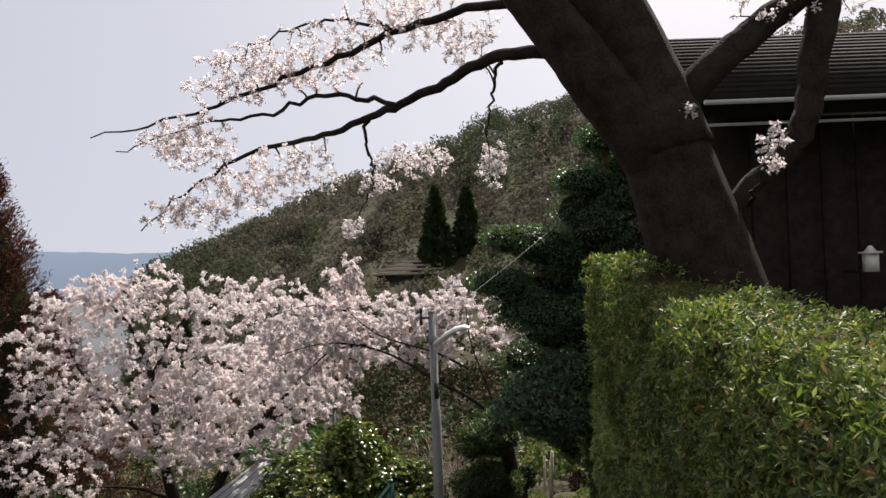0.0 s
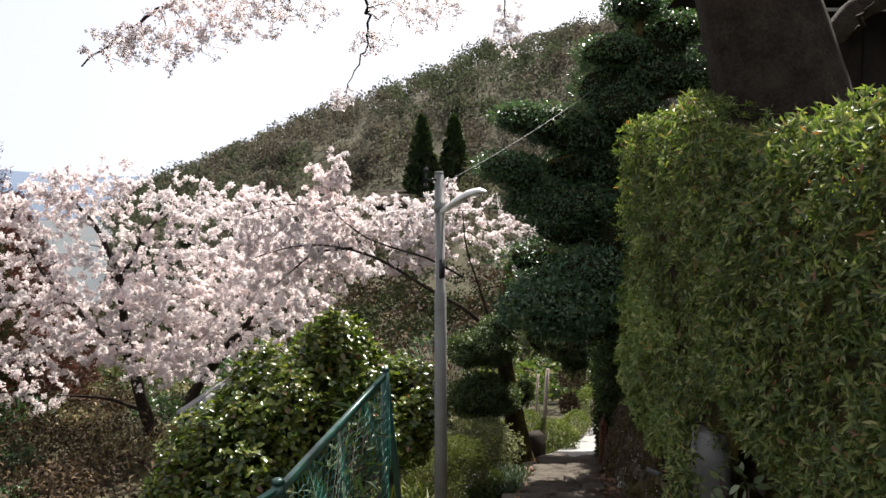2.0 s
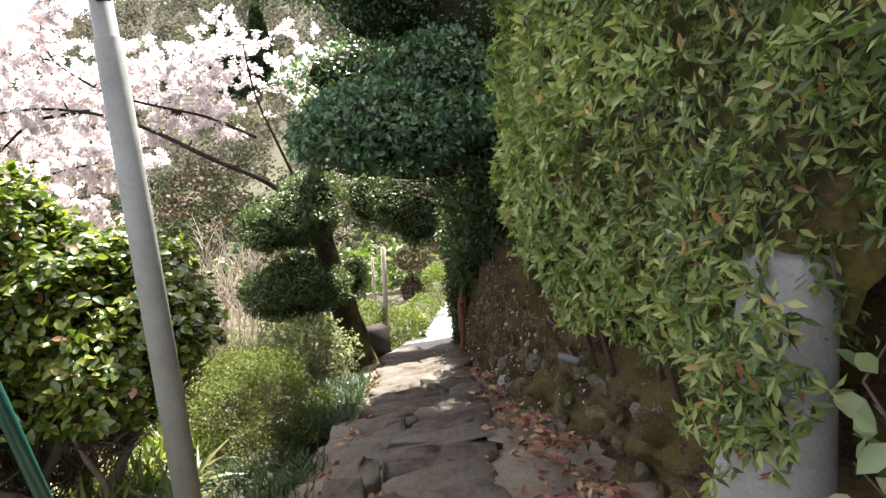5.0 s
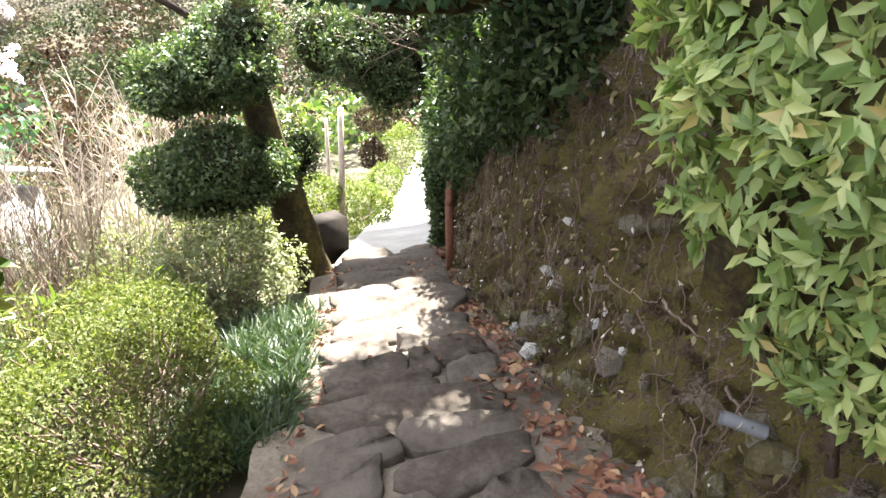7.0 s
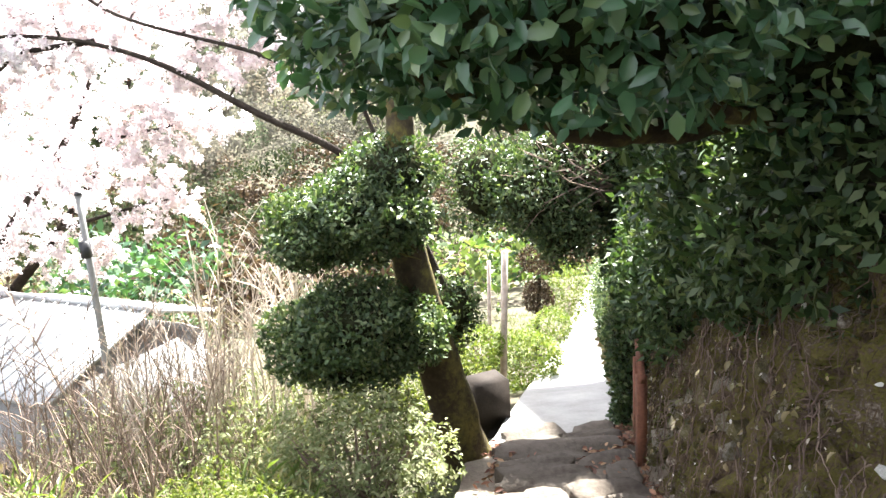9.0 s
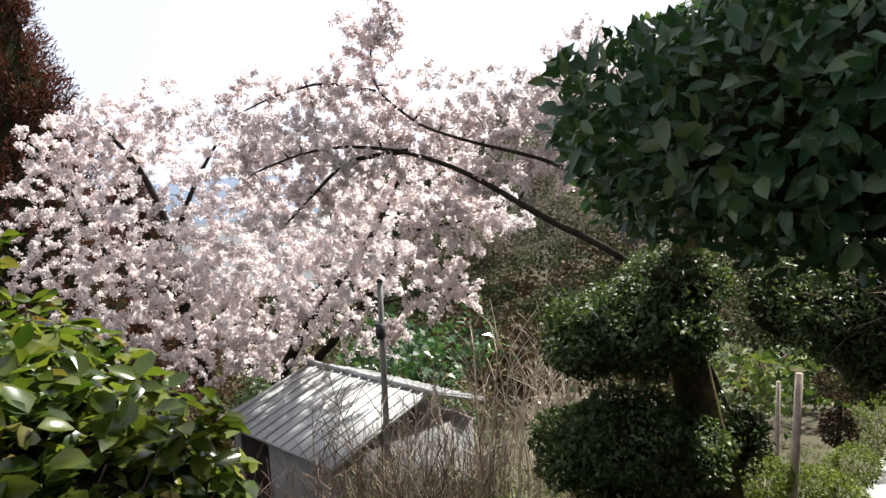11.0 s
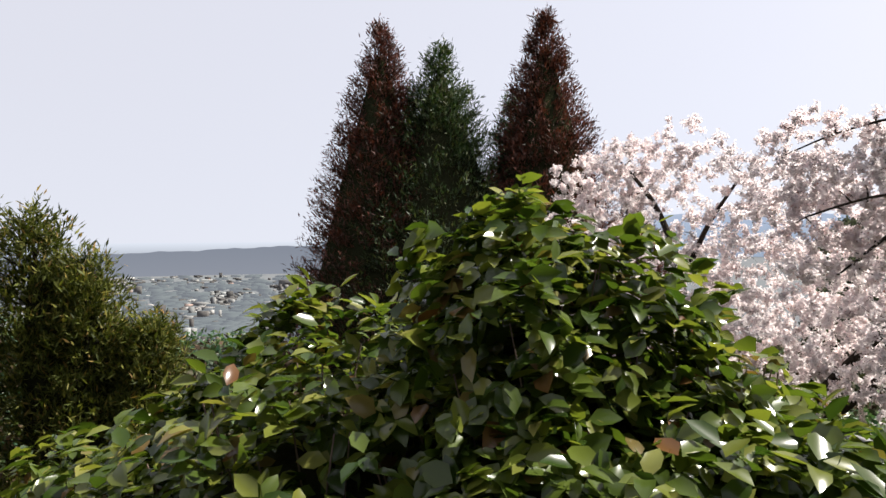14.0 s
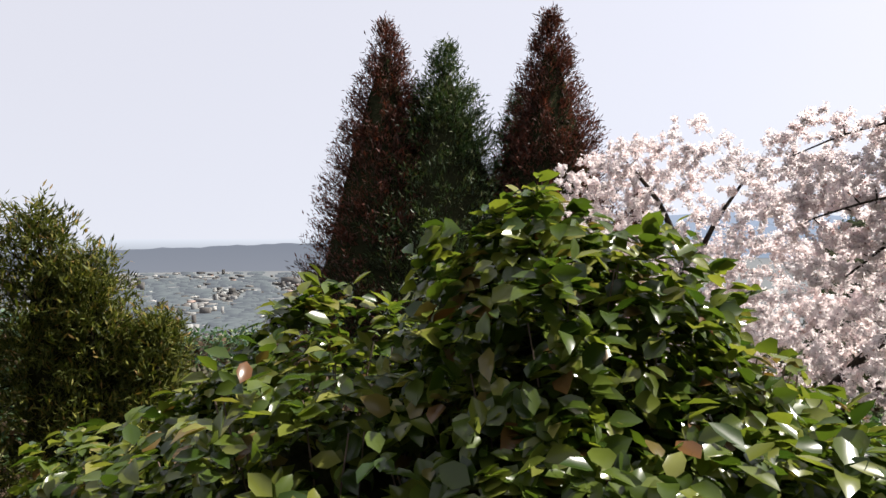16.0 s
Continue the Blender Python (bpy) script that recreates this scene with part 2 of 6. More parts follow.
M["pole"] = solid_mat("pole_grey_steel", [(0.3, (0.1123, 0.1123, 0.1039)), (0.55, (0.1629, 0.1642, 0.1544)), (0.75, (0.2022, 0.2045, 0.1938))], 5, 0.65, 0.25, 60, depth=0.004)
M["lamp_metal"] = solid_mat("lamp_housing_metal", [(0.3, (0.5, 0.5, 0.48)), (0.7, (0.7, 0.7, 0.68))], 6, 0.45, 0.1)
M["green_paint"] = solid_mat("green_fence_paint", [(0.3, (0.003, 0.026, 0.02)), (0.7, (0.007, 0.048, 0.036))], 5, 0.35, 0.15, spec=0.5)
M["net_cord"] = leaf_mat("green_net_cord", [(0, (0.01, 0.09, 0.07)), (0.6, (0.03, 0.16, 0.13)), (0.85, (0.2, 0.26, 0.22)), (1, (0.4, 0.42, 0.38))], 0.5, 0.0, spec=0.4)
M["rust"] = solid_mat("rusty_iron", [(0.3, (0.06, 0.025, 0.015)), (0.7, (0.17, 0.07, 0.04))], 9, 0.9, 0.5)
M["dark"] = solid_mat("black_plastic", [(0.3, (0.01, 0.01, 0.011)), (0.7, (0.025, 0.025, 0.028))], 9, 0.5, 0.1)
M["white"] = solid_mat("label_white", [(0.3, (0.62, 0.63, 0.63)), (0.7, (0.74, 0.74, 0.74))], 9, 0.6, 0.05)
M["roof_tin"] = solid_mat("pale_tin_roof", [(0.3, (0.2, 0.205, 0.2)), (0.6, (0.33, 0.336, 0.33)), (0.8, (0.39, 0.39, 0.38))], 1.6, 0.5, 0.2, 30)
M["house_wood"] = solid_mat("dark_house_boards", [(0.3, (0.0112, 0.0088, 0.0072)), (0.7, (0.032, 0.0256, 0.0208))], 5, 0.8, 0.4, spec=0.08)
M["house_roof"] = solid_mat("dark_house_roof", [(0.3, (0.01, 0.0084, 0.0072)), (0.7, (0.024, 0.02, 0.017))], 3, 0.85, 0.5, spec=0.08)
M["gutter"] = solid_mat("pale_gutter", [(0.3, (0.3, 0.3, 0.29)), (0.7, (0.48, 0.48, 0.46))], 5, 0.6, 0.1)
M["glass_dim"] = solid_mat("frosted_lantern_glass", [(0.3, (0.55, 0.55, 0.5)), (0.7, (0.72, 0.72, 0.67))], 8, 0.3, 0.05)
M["pvc"] = solid_mat("grey_pipe", [(0.3, (0.0975, 0.1008, 0.104)), (0.7, (0.1495, 0.1527, 0.156))], 8, 0.5, 0.1)
# plain and tree belts carry bluish emission in place of aerial haze
M["plain"] = solid_mat("valley_plain_haze_glow", [(0.35, (0.04, 0.046, 0.042)), (0.5, (0.065, 0.07, 0.066)), (0.65, (0.08, 0.08, 0.075))], 0.012, 0.95, 0.0, 0.05, spec=0.0, haze=(0.082, 0.088, 0.1))
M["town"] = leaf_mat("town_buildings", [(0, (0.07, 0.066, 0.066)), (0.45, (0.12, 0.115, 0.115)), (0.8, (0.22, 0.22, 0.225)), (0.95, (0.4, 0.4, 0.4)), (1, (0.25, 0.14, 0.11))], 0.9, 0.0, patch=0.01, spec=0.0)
M["far_belt"] = solid_mat("far_belts_haze_glow", [(0.3, (0.02, 0.026, 0.024)), (0.7, (0.035, 0.042, 0.038))], 0.02, 0.95, 0.0, 0.1, spec=0.0, haze=(0.085, 0.092, 0.105))


def haze_glow_mat(name, low, high, z0, z1):
    """Hazy distance outside the place: a plain backdrop with haze put into its glow, bluish below and paler above."""
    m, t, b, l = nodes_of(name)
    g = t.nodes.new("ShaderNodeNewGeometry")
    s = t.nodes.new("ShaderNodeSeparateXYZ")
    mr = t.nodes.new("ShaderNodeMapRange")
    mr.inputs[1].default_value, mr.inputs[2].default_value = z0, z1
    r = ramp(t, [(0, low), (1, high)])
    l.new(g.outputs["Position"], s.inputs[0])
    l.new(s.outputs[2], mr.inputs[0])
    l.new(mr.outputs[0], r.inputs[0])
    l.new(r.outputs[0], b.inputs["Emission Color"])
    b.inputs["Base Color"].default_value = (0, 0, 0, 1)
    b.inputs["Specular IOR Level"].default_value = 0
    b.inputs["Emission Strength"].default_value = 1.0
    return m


M["far_ridge"] = haze_glow_mat("far_blue_ridge", (0.17, 0.21, 0.27), (0.21, 0.25, 0.32), -100, 120)
M["far_coast"] = haze_glow_mat("far_hazy_coast", (0.2, 0.22, 0.25), (0.36, 0.385, 0.43), -120, -30)
M["far_wood"] = haze_glow_mat("far_wooded_ridge", (0.13, 0.142, 0.168), (0.115, 0.128, 0.155), -120, -40)

# ---- mesh helpers ----
RNG = np.random.default_rng(7)


def np_mesh(name, V, quads=None, tris=None, smooth=False):
    me = bpy.data.meshes.new(name)
    V = np.asarray(V, np.float32)
    q = np.zeros((0, 4), np.int32) if quads is None else np.asarray(quads, np.int32)
    t = np.zeros((0, 3), np.int32) if tris is None else np.asarray(tris, np.int32)
    loops = np.concatenate([q.ravel(), t.ravel()]).astype(np.int32)
    starts = np.concatenate([np.arange(len(q)) * 4, len(q) * 4 + np.arange(len(t)) * 3]).astype(np.int32)
    me.vertices.add(len(V))
    me.vertices.foreach_set("co", V.ravel())
    me.loops.add(len(loops))
    me.loops.foreach_set("vertex_index", loops)
    me.polygons.add(len(starts))
    me.polygons.foreach_set("loop_start", starts)
    if smooth:
        me.polygons.foreach_set("use_smooth", np.ones(len(starts), bool))
    me.update(calc_edges=True)
    me.validate()
    return me


class Geo:
    """Gathers vertices and faces of one part."""

    def __init__(self):
        self.v, self.q, self.t, self.n = [], [], [], 0

    def add(self, V, quads=None, tris=None):
        if quads is not None and len(quads):
            self.q.append(np.asarray(quads) + self.n)
        if tris is not None and len(tris):
            self.t.append(np.asarray(tris) + self.n)
        self.v.append(np.asarray(V, float))
        self.n += len(V)
        return self

    def tube(self, pts, radii, sides=6, caps=True):
        pts = np.asarray(pts, float)
        radii = np.broadcast_to(np.asarray(radii, float), (len(pts),))
        d = np.gradient(pts, axis=0)
        d /= np.linalg.norm(d, axis=1, keepdims=True) + 1e-9
        ref = np.array([0, 0, 1.0]) if abs(d[:, 2]).mean() < 0.8 else np.array([1.0, 0, 0])
        a = np.cross(d, ref)
        a /= np.linalg.norm(a, axis=1, keepdims=True) + 1e-9
        b = np.cross(d, a)
        th = np.arange(sides) * 2 * np.pi / sides
        ring = pts[:, None] + radii[:, None, None] * (np.cos(th)[None, :, None] * a[:, None] + np.sin(th)[None, :, None] * b[:, None])
        k, s = len(pts), sides
        i, j = np.meshgrid(np.arange(k - 1), np.arange(s), indexing="ij")
        jn = (j + 1) % s
        q = np.stack([i * s + j, i * s + jn, (i + 1) * s + jn, (i + 1) * s + j], -1).reshape(-1, 4)
        V = ring.reshape(-1, 3)
        tr = None
        if caps:
            V = np.concatenate([V, pts[:1], pts[-1:]])
            jj = np.arange(s)
            tr = np.concatenate([np.stack([np.full(s, k * s), (jj + 1) % s, jj], -1), np.stack([np.full(s, k * s + 1), (k - 1) * s + jj, (k - 1) * s + (jj + 1) % s], -1)])
        return self.add(V, q, tr)

    def box(self, c, size, rz=0.0, bev=0.0):
        c, h = np.asarray(c, float), np.asarray(size, float) / 2
        s = np.array([[x, y, z] for z in (-1, 1) for x, y in ((-1, -1), (1, -1), (1, 1), (-1, 1))], float) * h
        r = np.array([[math.cos(rz), -math.sin(rz), 0], [math.sin(rz), math.cos(rz), 0], [0, 0, 1]])
        return self.add(s @ r.T + c, [[3, 2, 1, 0], [4, 5, 6, 7], [0, 1, 5, 4], [1, 2, 6, 5], [2, 3, 7, 6], [3, 0, 4, 7]])

    def mesh(self, name, smooth=False):
        return np_mesh(name, np.concatenate(self.v), np.concatenate(self.q) if self.q else None, np.concatenate(self.t) if self.t else None, smooth)


def thing(name, label, category, at=(0, 0, 0), group="", kind=""):
    ob = tagged(new(name), label, category, group, kind)
    ob.location = at
    return ob


def part(name, geo, material, parent=None, label="", smooth=False):
    me = geo.mesh(name, smooth) if isinstance(geo, Geo) else geo
    if not me.materials:
        me.materials.append(M[material])
    ob = new(name, me)
    if parent is not None:
        ob.parent = parent
        root = parent
        off = Vector(root.location)
        while root.parent:
            root = root.parent
            off += Vector(root.location)
        ob.location = -off
    return tagged(ob, label)


def structure(name, geo, material, label, category, smooth=False):
    ob = part(name, geo, material, None, "", smooth)
    return tagged(ob, label, category, "", "structure")


def unit(v):
    return v / (np.linalg.norm(v, axis=-1, keepdims=True) + 1e-9)


def blades(P, A, length, width, fold=0.25, droop=0.2, fine=False, up=None, slim=False):
    """Leaf blades at P growing along A; width is a share of length. fine: curved blades with a midrib."""
    n = len(P)
    A = unit(A)
    L = np.broadcast_to(np.asarray(length, float), (n,))[:, None] * RNG.uniform(0.7, 1.25, (n, 1))
    W = L * width * RNG.uniform(0.8, 1.2, (n, 1))
    ref = RNG.normal(size=(n, 3)) + (np.array([0, 0, 1.6]) if up is None else up)
    S = unit(np.cross(A, ref))
    N = np.cross(S, A)
    dr = droop * RNG.uniform(0.2, 1.6, (n, 1))
    g = Geo()
    if fine:
        b = P
        m1 = P + A * L * 0.33 - N * W * fold * 0.5
        m2 = P + A * L * 0.68 - N * (W * fold * 0.4 + L * dr * 0.35)
        t = P + A * L - N * L * dr
        r1, l1 = m1 + S * W * 0.5 + N * W * fold, m1 - S * W * 0.5 + N * W * fold
        r2, l2 = m2 + S * W * 0.44 + N * W * fold * 0.8, m2 - S * W * 0.44 + N * W * fold * 0.8
        V = np.stack([b, m1, m2, t, r1, r2, l1, l2], 1).reshape(-1, 3)
        o = (np.arange(n) * 8)[:, None]
        g.add(V, np.concatenate([o + [1, 4, 5, 2], o + [6, 1, 2, 7]]), np.concatenate([o + [0, 4, 1], o + [0, 1, 6], o + [2, 5, 3], o + [2, 3, 7]]))
    elif slim:
        m = P + A * L * 0.5 - N * (W * fold + L * dr * 0.3)
        t = P + A * L - N * L * dr
        r, l = m + S * W * 0.5 + N * W * fold * 2, m - S * W * 0.5 + N * W * fold * 2
        V = np.stack([P, m, t, r, l], 1).reshape(-1, 3)
        o = (np.arange(n) * 5)[:, None]
        g.add(V, np.concatenate([o + [0, 3, 2, 1], o + [0, 1, 2, 4]]))
    else:
        m = P + A * L * 0.45
        t = P + A * L - N * L * dr
        r, l = m + S * W * 0.5 + N * W * fold, m - S * W * 0.5 + N * W * fold
        V = np.stack([P, r, t, l], 1).reshape(-1, 3)
        g.add(V, (np.arange(n) * 4)[:, None] + [0, 1, 2, 3])
    return g


def join(geos):
    g = Geo()
    for k in geos:
        g.add(np.concatenate(k.v), np.concatenate(k.q) if k.q else None, np.concatenate(k.t) if k.t else None)
    return g


def dirs(n, lo=-1.0):
    d = unit(RNG.normal(size=(n * 3, 3)))
    return d[d[:, 2] > lo][:n] if (d[:, 2] > lo).sum() >= n else d[:n]


def lump(P, scale, amount, seed=0.0):
    """Smooth uneven offsets, as a number per point."""
    s = np.zeros(len(P))
    for k, f in enumerate((1.0, 2.1, 4.3)):
        s += np.sin(P[:, 0] * f * scale + 1.7 * k + seed) * np.sin(P[:, 1] * f * scale * 1.1 + 2.3 * k + seed * 1.3) * np.cos(P[:, 2] * f * scale * 0.9 + k + seed * 0.7) / f
    return s * amount


def pad(c, r, n, size, width=0.42, fine=False, seed=0.0, lo=-1.0, inward=0.35, lumpy=0.16, slim=False, whorl=0):
    """A clipped cushion of leaves: an uneven shell with gaps, thinner inside."""
    c, r = np.asarray(c, float), np.asarray(r, float)
    d = dirs(n, lo)
    n = len(d)
    k = 1.0 - inward * RNG.random(n) ** 2.2 + lump(d * 3 + c, 1.2, lumpy, seed)
    P = c + d * r * k[:, None]
    out = unit(d / r)
    if whorl:
        # shoots that end in a rosette of spreading leaves
        tip = unit(out * 0.6 + RNG.normal(size=(n, 3)) * 0.3 + [0, 0, 0.75])
        P, tip, out = np.repeat(P, whorl, 0), np.repeat(tip, whorl, 0), np.repeat(out, whorl, 0)
        side_ = unit(np.cross(tip, RNG.normal(size=P.shape)))
        P = P - tip * RNG.uniform(0, 0.07, (len(P), 1)) + side_ * 0.006
        return blades(P, side_ + tip * RNG.uniform(-0.1, 0.75, (len(P), 1)), size, width, 0.2, 0.3, fine, up=tip * 3.0)
    A = out * 0.45 + RNG.normal(size=(n, 3)) * 0.65 + [0, 0, 0.2]
    return blades(P, A, size, width, 0.2, 0.25, fine, up=out * 1.3 + [0, 0, 0.9], slim=slim)


# ---- the lie of the land ----
PATH_Y = [-30, -3, 0, 1.33, 3.0, 4.46, 6, 7.35, 8, 9, 11, 13.1, 16, 20, 24, 40, 70]
PATH_Z = [6, 0.9, 0.0, -0.62, -1.3, -1.7, -2.0, -2.27, -2.4, -2.65, -3.15, -3.72, -4.62, -5.75, -6.45, -9.5, -14]
MID_Y = [-30, 0, 4, 7.35, 9.3, 10.5, 12.5, 17, 23.8, 40]
MID_X = [-1, 0.05, 0.35, 0.8, 1.35, 1.6, 2.02, 2.95, 5.2, 9]
WALL_Y = [-30, 1, 4, 7, 9, 12, 15.5, 20, 26, 40]
WALL_X = [1.2, 1.5, 1.62, 1.82, 2.0, 2.45, 3.3, 4.5, 6.6, 11]
HILL_AZ = [-180, -100, -60, -40, -30, -22, -16, -9.4, -2.4, 5.5, 13.7, 30, 60, 100, 140, 180]
HILL_EL = [-8, -25, -25, -14, -5, 1.5, 4.1, 7.0, 9.1, 12.1, 13.5, 16, 16, 14, 6, -8]


def path_z(y):
    return np.interp(y, PATH_Y, PATH_Z)


def wall_x(y):
    return np.interp(y, WALL_Y, WALL_X)


def smooth01(v):
    v = np.clip(v, 0, 1)
    return v * v * (3 - 2 * v)


def ground_z(x, y):
    x, y = np.asarray(x, float), np.asarray(y, float)
    p = path_z(y)
    left = -0.75 - x + np.interp(y, [8, 14, 24], [0, 1.2, 3.0])
    low = np.minimum(-4.0 - 0.085 * y, p + 0.1)
    z = p + (low - p) * smooth01(left / 3.6)
    terrace = np.interp(y, [-30, 0, 8, 14, 24, 60], [6, 0.5, 0.0, -1.6, -5.0, -12])
    z = np.where(x > wall_x(y) + 0.45, np.maximum(terrace, z), z)
    r, az = np.hypot(x, y - 2), np.degrees(np.arctan2(x, y - 2))
    near = z - 0.15 * np.maximum(r - 30, 0)
    el = np.interp(az, HILL_AZ, HILL_EL)
    crest = -8 + 265 * np.tan(np.radians(el))
    base = np.where(el > 0, -17, -0.16 * r)
    hill = base + (crest - base) * smooth01((r - 75) / 190)
    behind = np.where(el > 0, crest - 0.1 * (r - 265), -120.0)
    hill = np.where(r > 265, np.maximum(behind, -120), hill)
    hill = np.where(el > 0, hill, np.maximum(-6 - 0.17 * (r - 30), -120))
    k = smooth01((r - 32) / 50)
    return np.maximum(near * (1 - k) + hill * k, -120)

# ---- ground, path, wall ----
rings = np.concatenate([np.linspace(0.0, 12, 31)[1:], np.geomspace(12.6, 4900, 66)])
segs = 200
th = np.arange(segs) * 2 * np.pi / segs
gx = np.concatenate([[0.0], (rings[:, None] * np.sin(th)).ravel()])
gy = np.concatenate([[2.0], (2 + rings[:, None] * np.cos(th)).ravel()])
gz = ground_z(gx, gy)
on_path = (gx > -0.7) & (gx < wall_x(gy) + 0.4) & (gy < 30)
gz = np.where(on_path, gz - 0.13, gz)
rr = np.hypot(gx, gy - 2)
gz += np.where((rr > 4) & (rr < 300), lump(np.stack([gx, gy, 0 * gx], 1), 0.5, 0.12), 0) * ~on_path
i, j = np.meshgrid(np.arange(len(rings) - 1), np.arange(segs), indexing="ij")
jn = (j + 1) % segs
q = np.stack([1 + i * segs + j, 1 + (i + 1) * segs + j, 1 + (i + 1) * segs + jn, 1 + i * segs + jn], -1).reshape(-1, 4)
jj = np.arange(segs)
ground = Geo().add(np.stack([gx, gy, gz], 1), q, np.stack([np.zeros(segs, int), 1 + jj, 1 + (jj + 1) % segs], -1))
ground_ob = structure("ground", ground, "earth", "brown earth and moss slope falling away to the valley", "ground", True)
# beyond 420 m the ground takes the plain's haze glow
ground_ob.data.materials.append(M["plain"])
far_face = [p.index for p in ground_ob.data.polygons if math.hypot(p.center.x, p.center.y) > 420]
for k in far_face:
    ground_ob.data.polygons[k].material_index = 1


def strip(x0, x1, ys, nx, zf):
    """A sheet between the lines x0(y) and x1(y)."""
    u = np.linspace(0, 1, nx)
    X = np.stack([x0(y) + (x1(y) - x0(y)) * u for y in ys])
    Y = np.repeat(np.asarray(ys)[:, None], nx, 1)
    V = np.stack([X, Y, zf(X, Y)], -1).reshape(-1, 3)
    a, b = np.meshgrid(np.arange(len(ys) - 1), np.arange(nx - 1), indexing="ij")
    qq = np.stack([a * nx + b, a * nx + b + 1, (a + 1) * nx + b + 1, (a + 1) * nx + b], -1).reshape(-1, 4)
    return Geo().add(V, qq)


def path_surface(X, Y):
    P = np.stack([X.ravel(), Y.ravel(), 0 * X.ravel()], 1)
    steps = 0.05 * np.clip(np.sin((Y - 0.12 * X) * 2 * np.pi / 0.62) * 2.2, -1, 1) * ((Y > 5.5) & (Y < 13))
    return path_z(Y) + 0.02 + lump(P, 2.6, 0.03).reshape(X.shape) + steps * 0.5


path_ob = structure("path", strip(lambda y: np.interp(y, MID_Y, MID_X) - 0.75, lambda y: wall_x(y) + 0.15, np.arange(-4, 13.6, 0.09), 22, path_surface), "dirt",
                    "trodden dirt path with stone steps and fallen leaves", "path", True)
lane = strip(lambda y: np.interp(y, [13, 13.5, 16, 20, 24, 34], [1.45, 1.66, 2.45, 3.9, 5.35, 9.0]), lambda y: np.interp(y, [13, 13.5, 16, 20, 24, 34], [2.5, 2.72, 3.6, 5.0, 6.5, 10.5]), np.arange(13.3, 34, 0.25), 9,
             lambda X, Y: path_z(Y) + 0.05 + lump(np.stack([X.ravel(), Y.ravel(), 0 * X.ravel()], 1), 1.5, 0.02).reshape(X.shape))
structure("pavement", lane, "lane_concrete", "pale concrete garden lane sloping down between shrubs", "path", True)

# retaining wall: a mossy earth face that leans back, with stones set in it
wy = np.concatenate([np.concatenate([np.arange(2.0, 7, 0.08), np.arange(7, 13.6, 0.035)]), np.arange(13.7, 26, 0.2)])
wh = np.linspace(0, 1, 60)


def wall_top(y):
    return np.interp(y, [0, 6, 9, 10.5, 12, 14, 18, 26], [0.2, -0.7, -0.45, -0.9, -1.9, -2.9, -4.2, -7.2])


W = []
for y in wy:
    z0, z1 = path_z(y) - 0.25, wall_top(y)
    for u in wh:
        W.append((wall_x(y) + 0.05 + 0.32 * u + 0.5 * max(0, u - 0.93) / 0.07, y, z0 + (z1 - z0) * min(1, u / 0.93)))
W = np.array(W)
W[:, 0] += np.array([0.13 * noise.fractal(Vector(v) * 5.5, 0.7, 2.1, 6) for v in W])
W[:, 0] += lump(W, 2.2, 0.05) + lump(W, 7.0, 0.05, 2.0) + lump(W, 19.0, 0.04, 5.0)
a, b = np.meshgrid(np.arange(len(wy) - 1), np.arange(59), indexing="ij")
wq = np.stack([a * 60 + b, (a + 1) * 60 + b, (a + 1) * 60 + b + 1, a * 60 + b + 1], -1).reshape(-1, 4)
wall_ob = structure("wall_stone", Geo().add(W, wq), "wall_earth", "mossy earth and stone retaining wall with roots beside the path", "wall", True)

# far distance: wooded ridge over the town, hazy coast, blue mountains


def band(name, az0, az1, r, tops, z0, material, label):
    az = np.radians(np.linspace(az0, az1, 90))
    zt = np.interp(np.degrees(az), *tops) + 3.0 * np.sin(az * 140) * np.sin(az * 57)
    P0 = np.stack([r * np.sin(az), r * np.cos(az), np.full(90, z0)], 1)
    P1 = np.stack([r * np.sin(az), r * np.cos(az), zt], 1)
    k = np.arange(89)
    structure(name, Geo().add(np.concatenate([P0, P1]), np.stack([k, k + 1, k + 91, k + 90], -1)), material, label, "backdrop")


# these sheets emit their hazy colours instead of catching the sun
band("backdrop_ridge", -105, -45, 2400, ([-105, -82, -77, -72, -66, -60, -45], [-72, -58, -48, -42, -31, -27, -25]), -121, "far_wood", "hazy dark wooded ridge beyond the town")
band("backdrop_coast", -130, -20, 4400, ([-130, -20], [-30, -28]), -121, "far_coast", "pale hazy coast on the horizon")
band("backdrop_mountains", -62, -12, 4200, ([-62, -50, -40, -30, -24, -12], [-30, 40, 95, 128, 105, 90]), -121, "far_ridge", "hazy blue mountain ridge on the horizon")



def built_up(az, r):
    'How closely built the valley is: streets of houses in bands, woods and fields between.'
    u, v = math.degrees(az), 1000.0 / r
    return 0.5 + 0.32 * math.sin(u * 0.9 + 3 * v) + 0.32 * math.sin(v * 15 + 0.5 * u) + 0.22 * math.sin(u * 2.3 - 21 * v)


town, trees_far = Geo(), Geo()
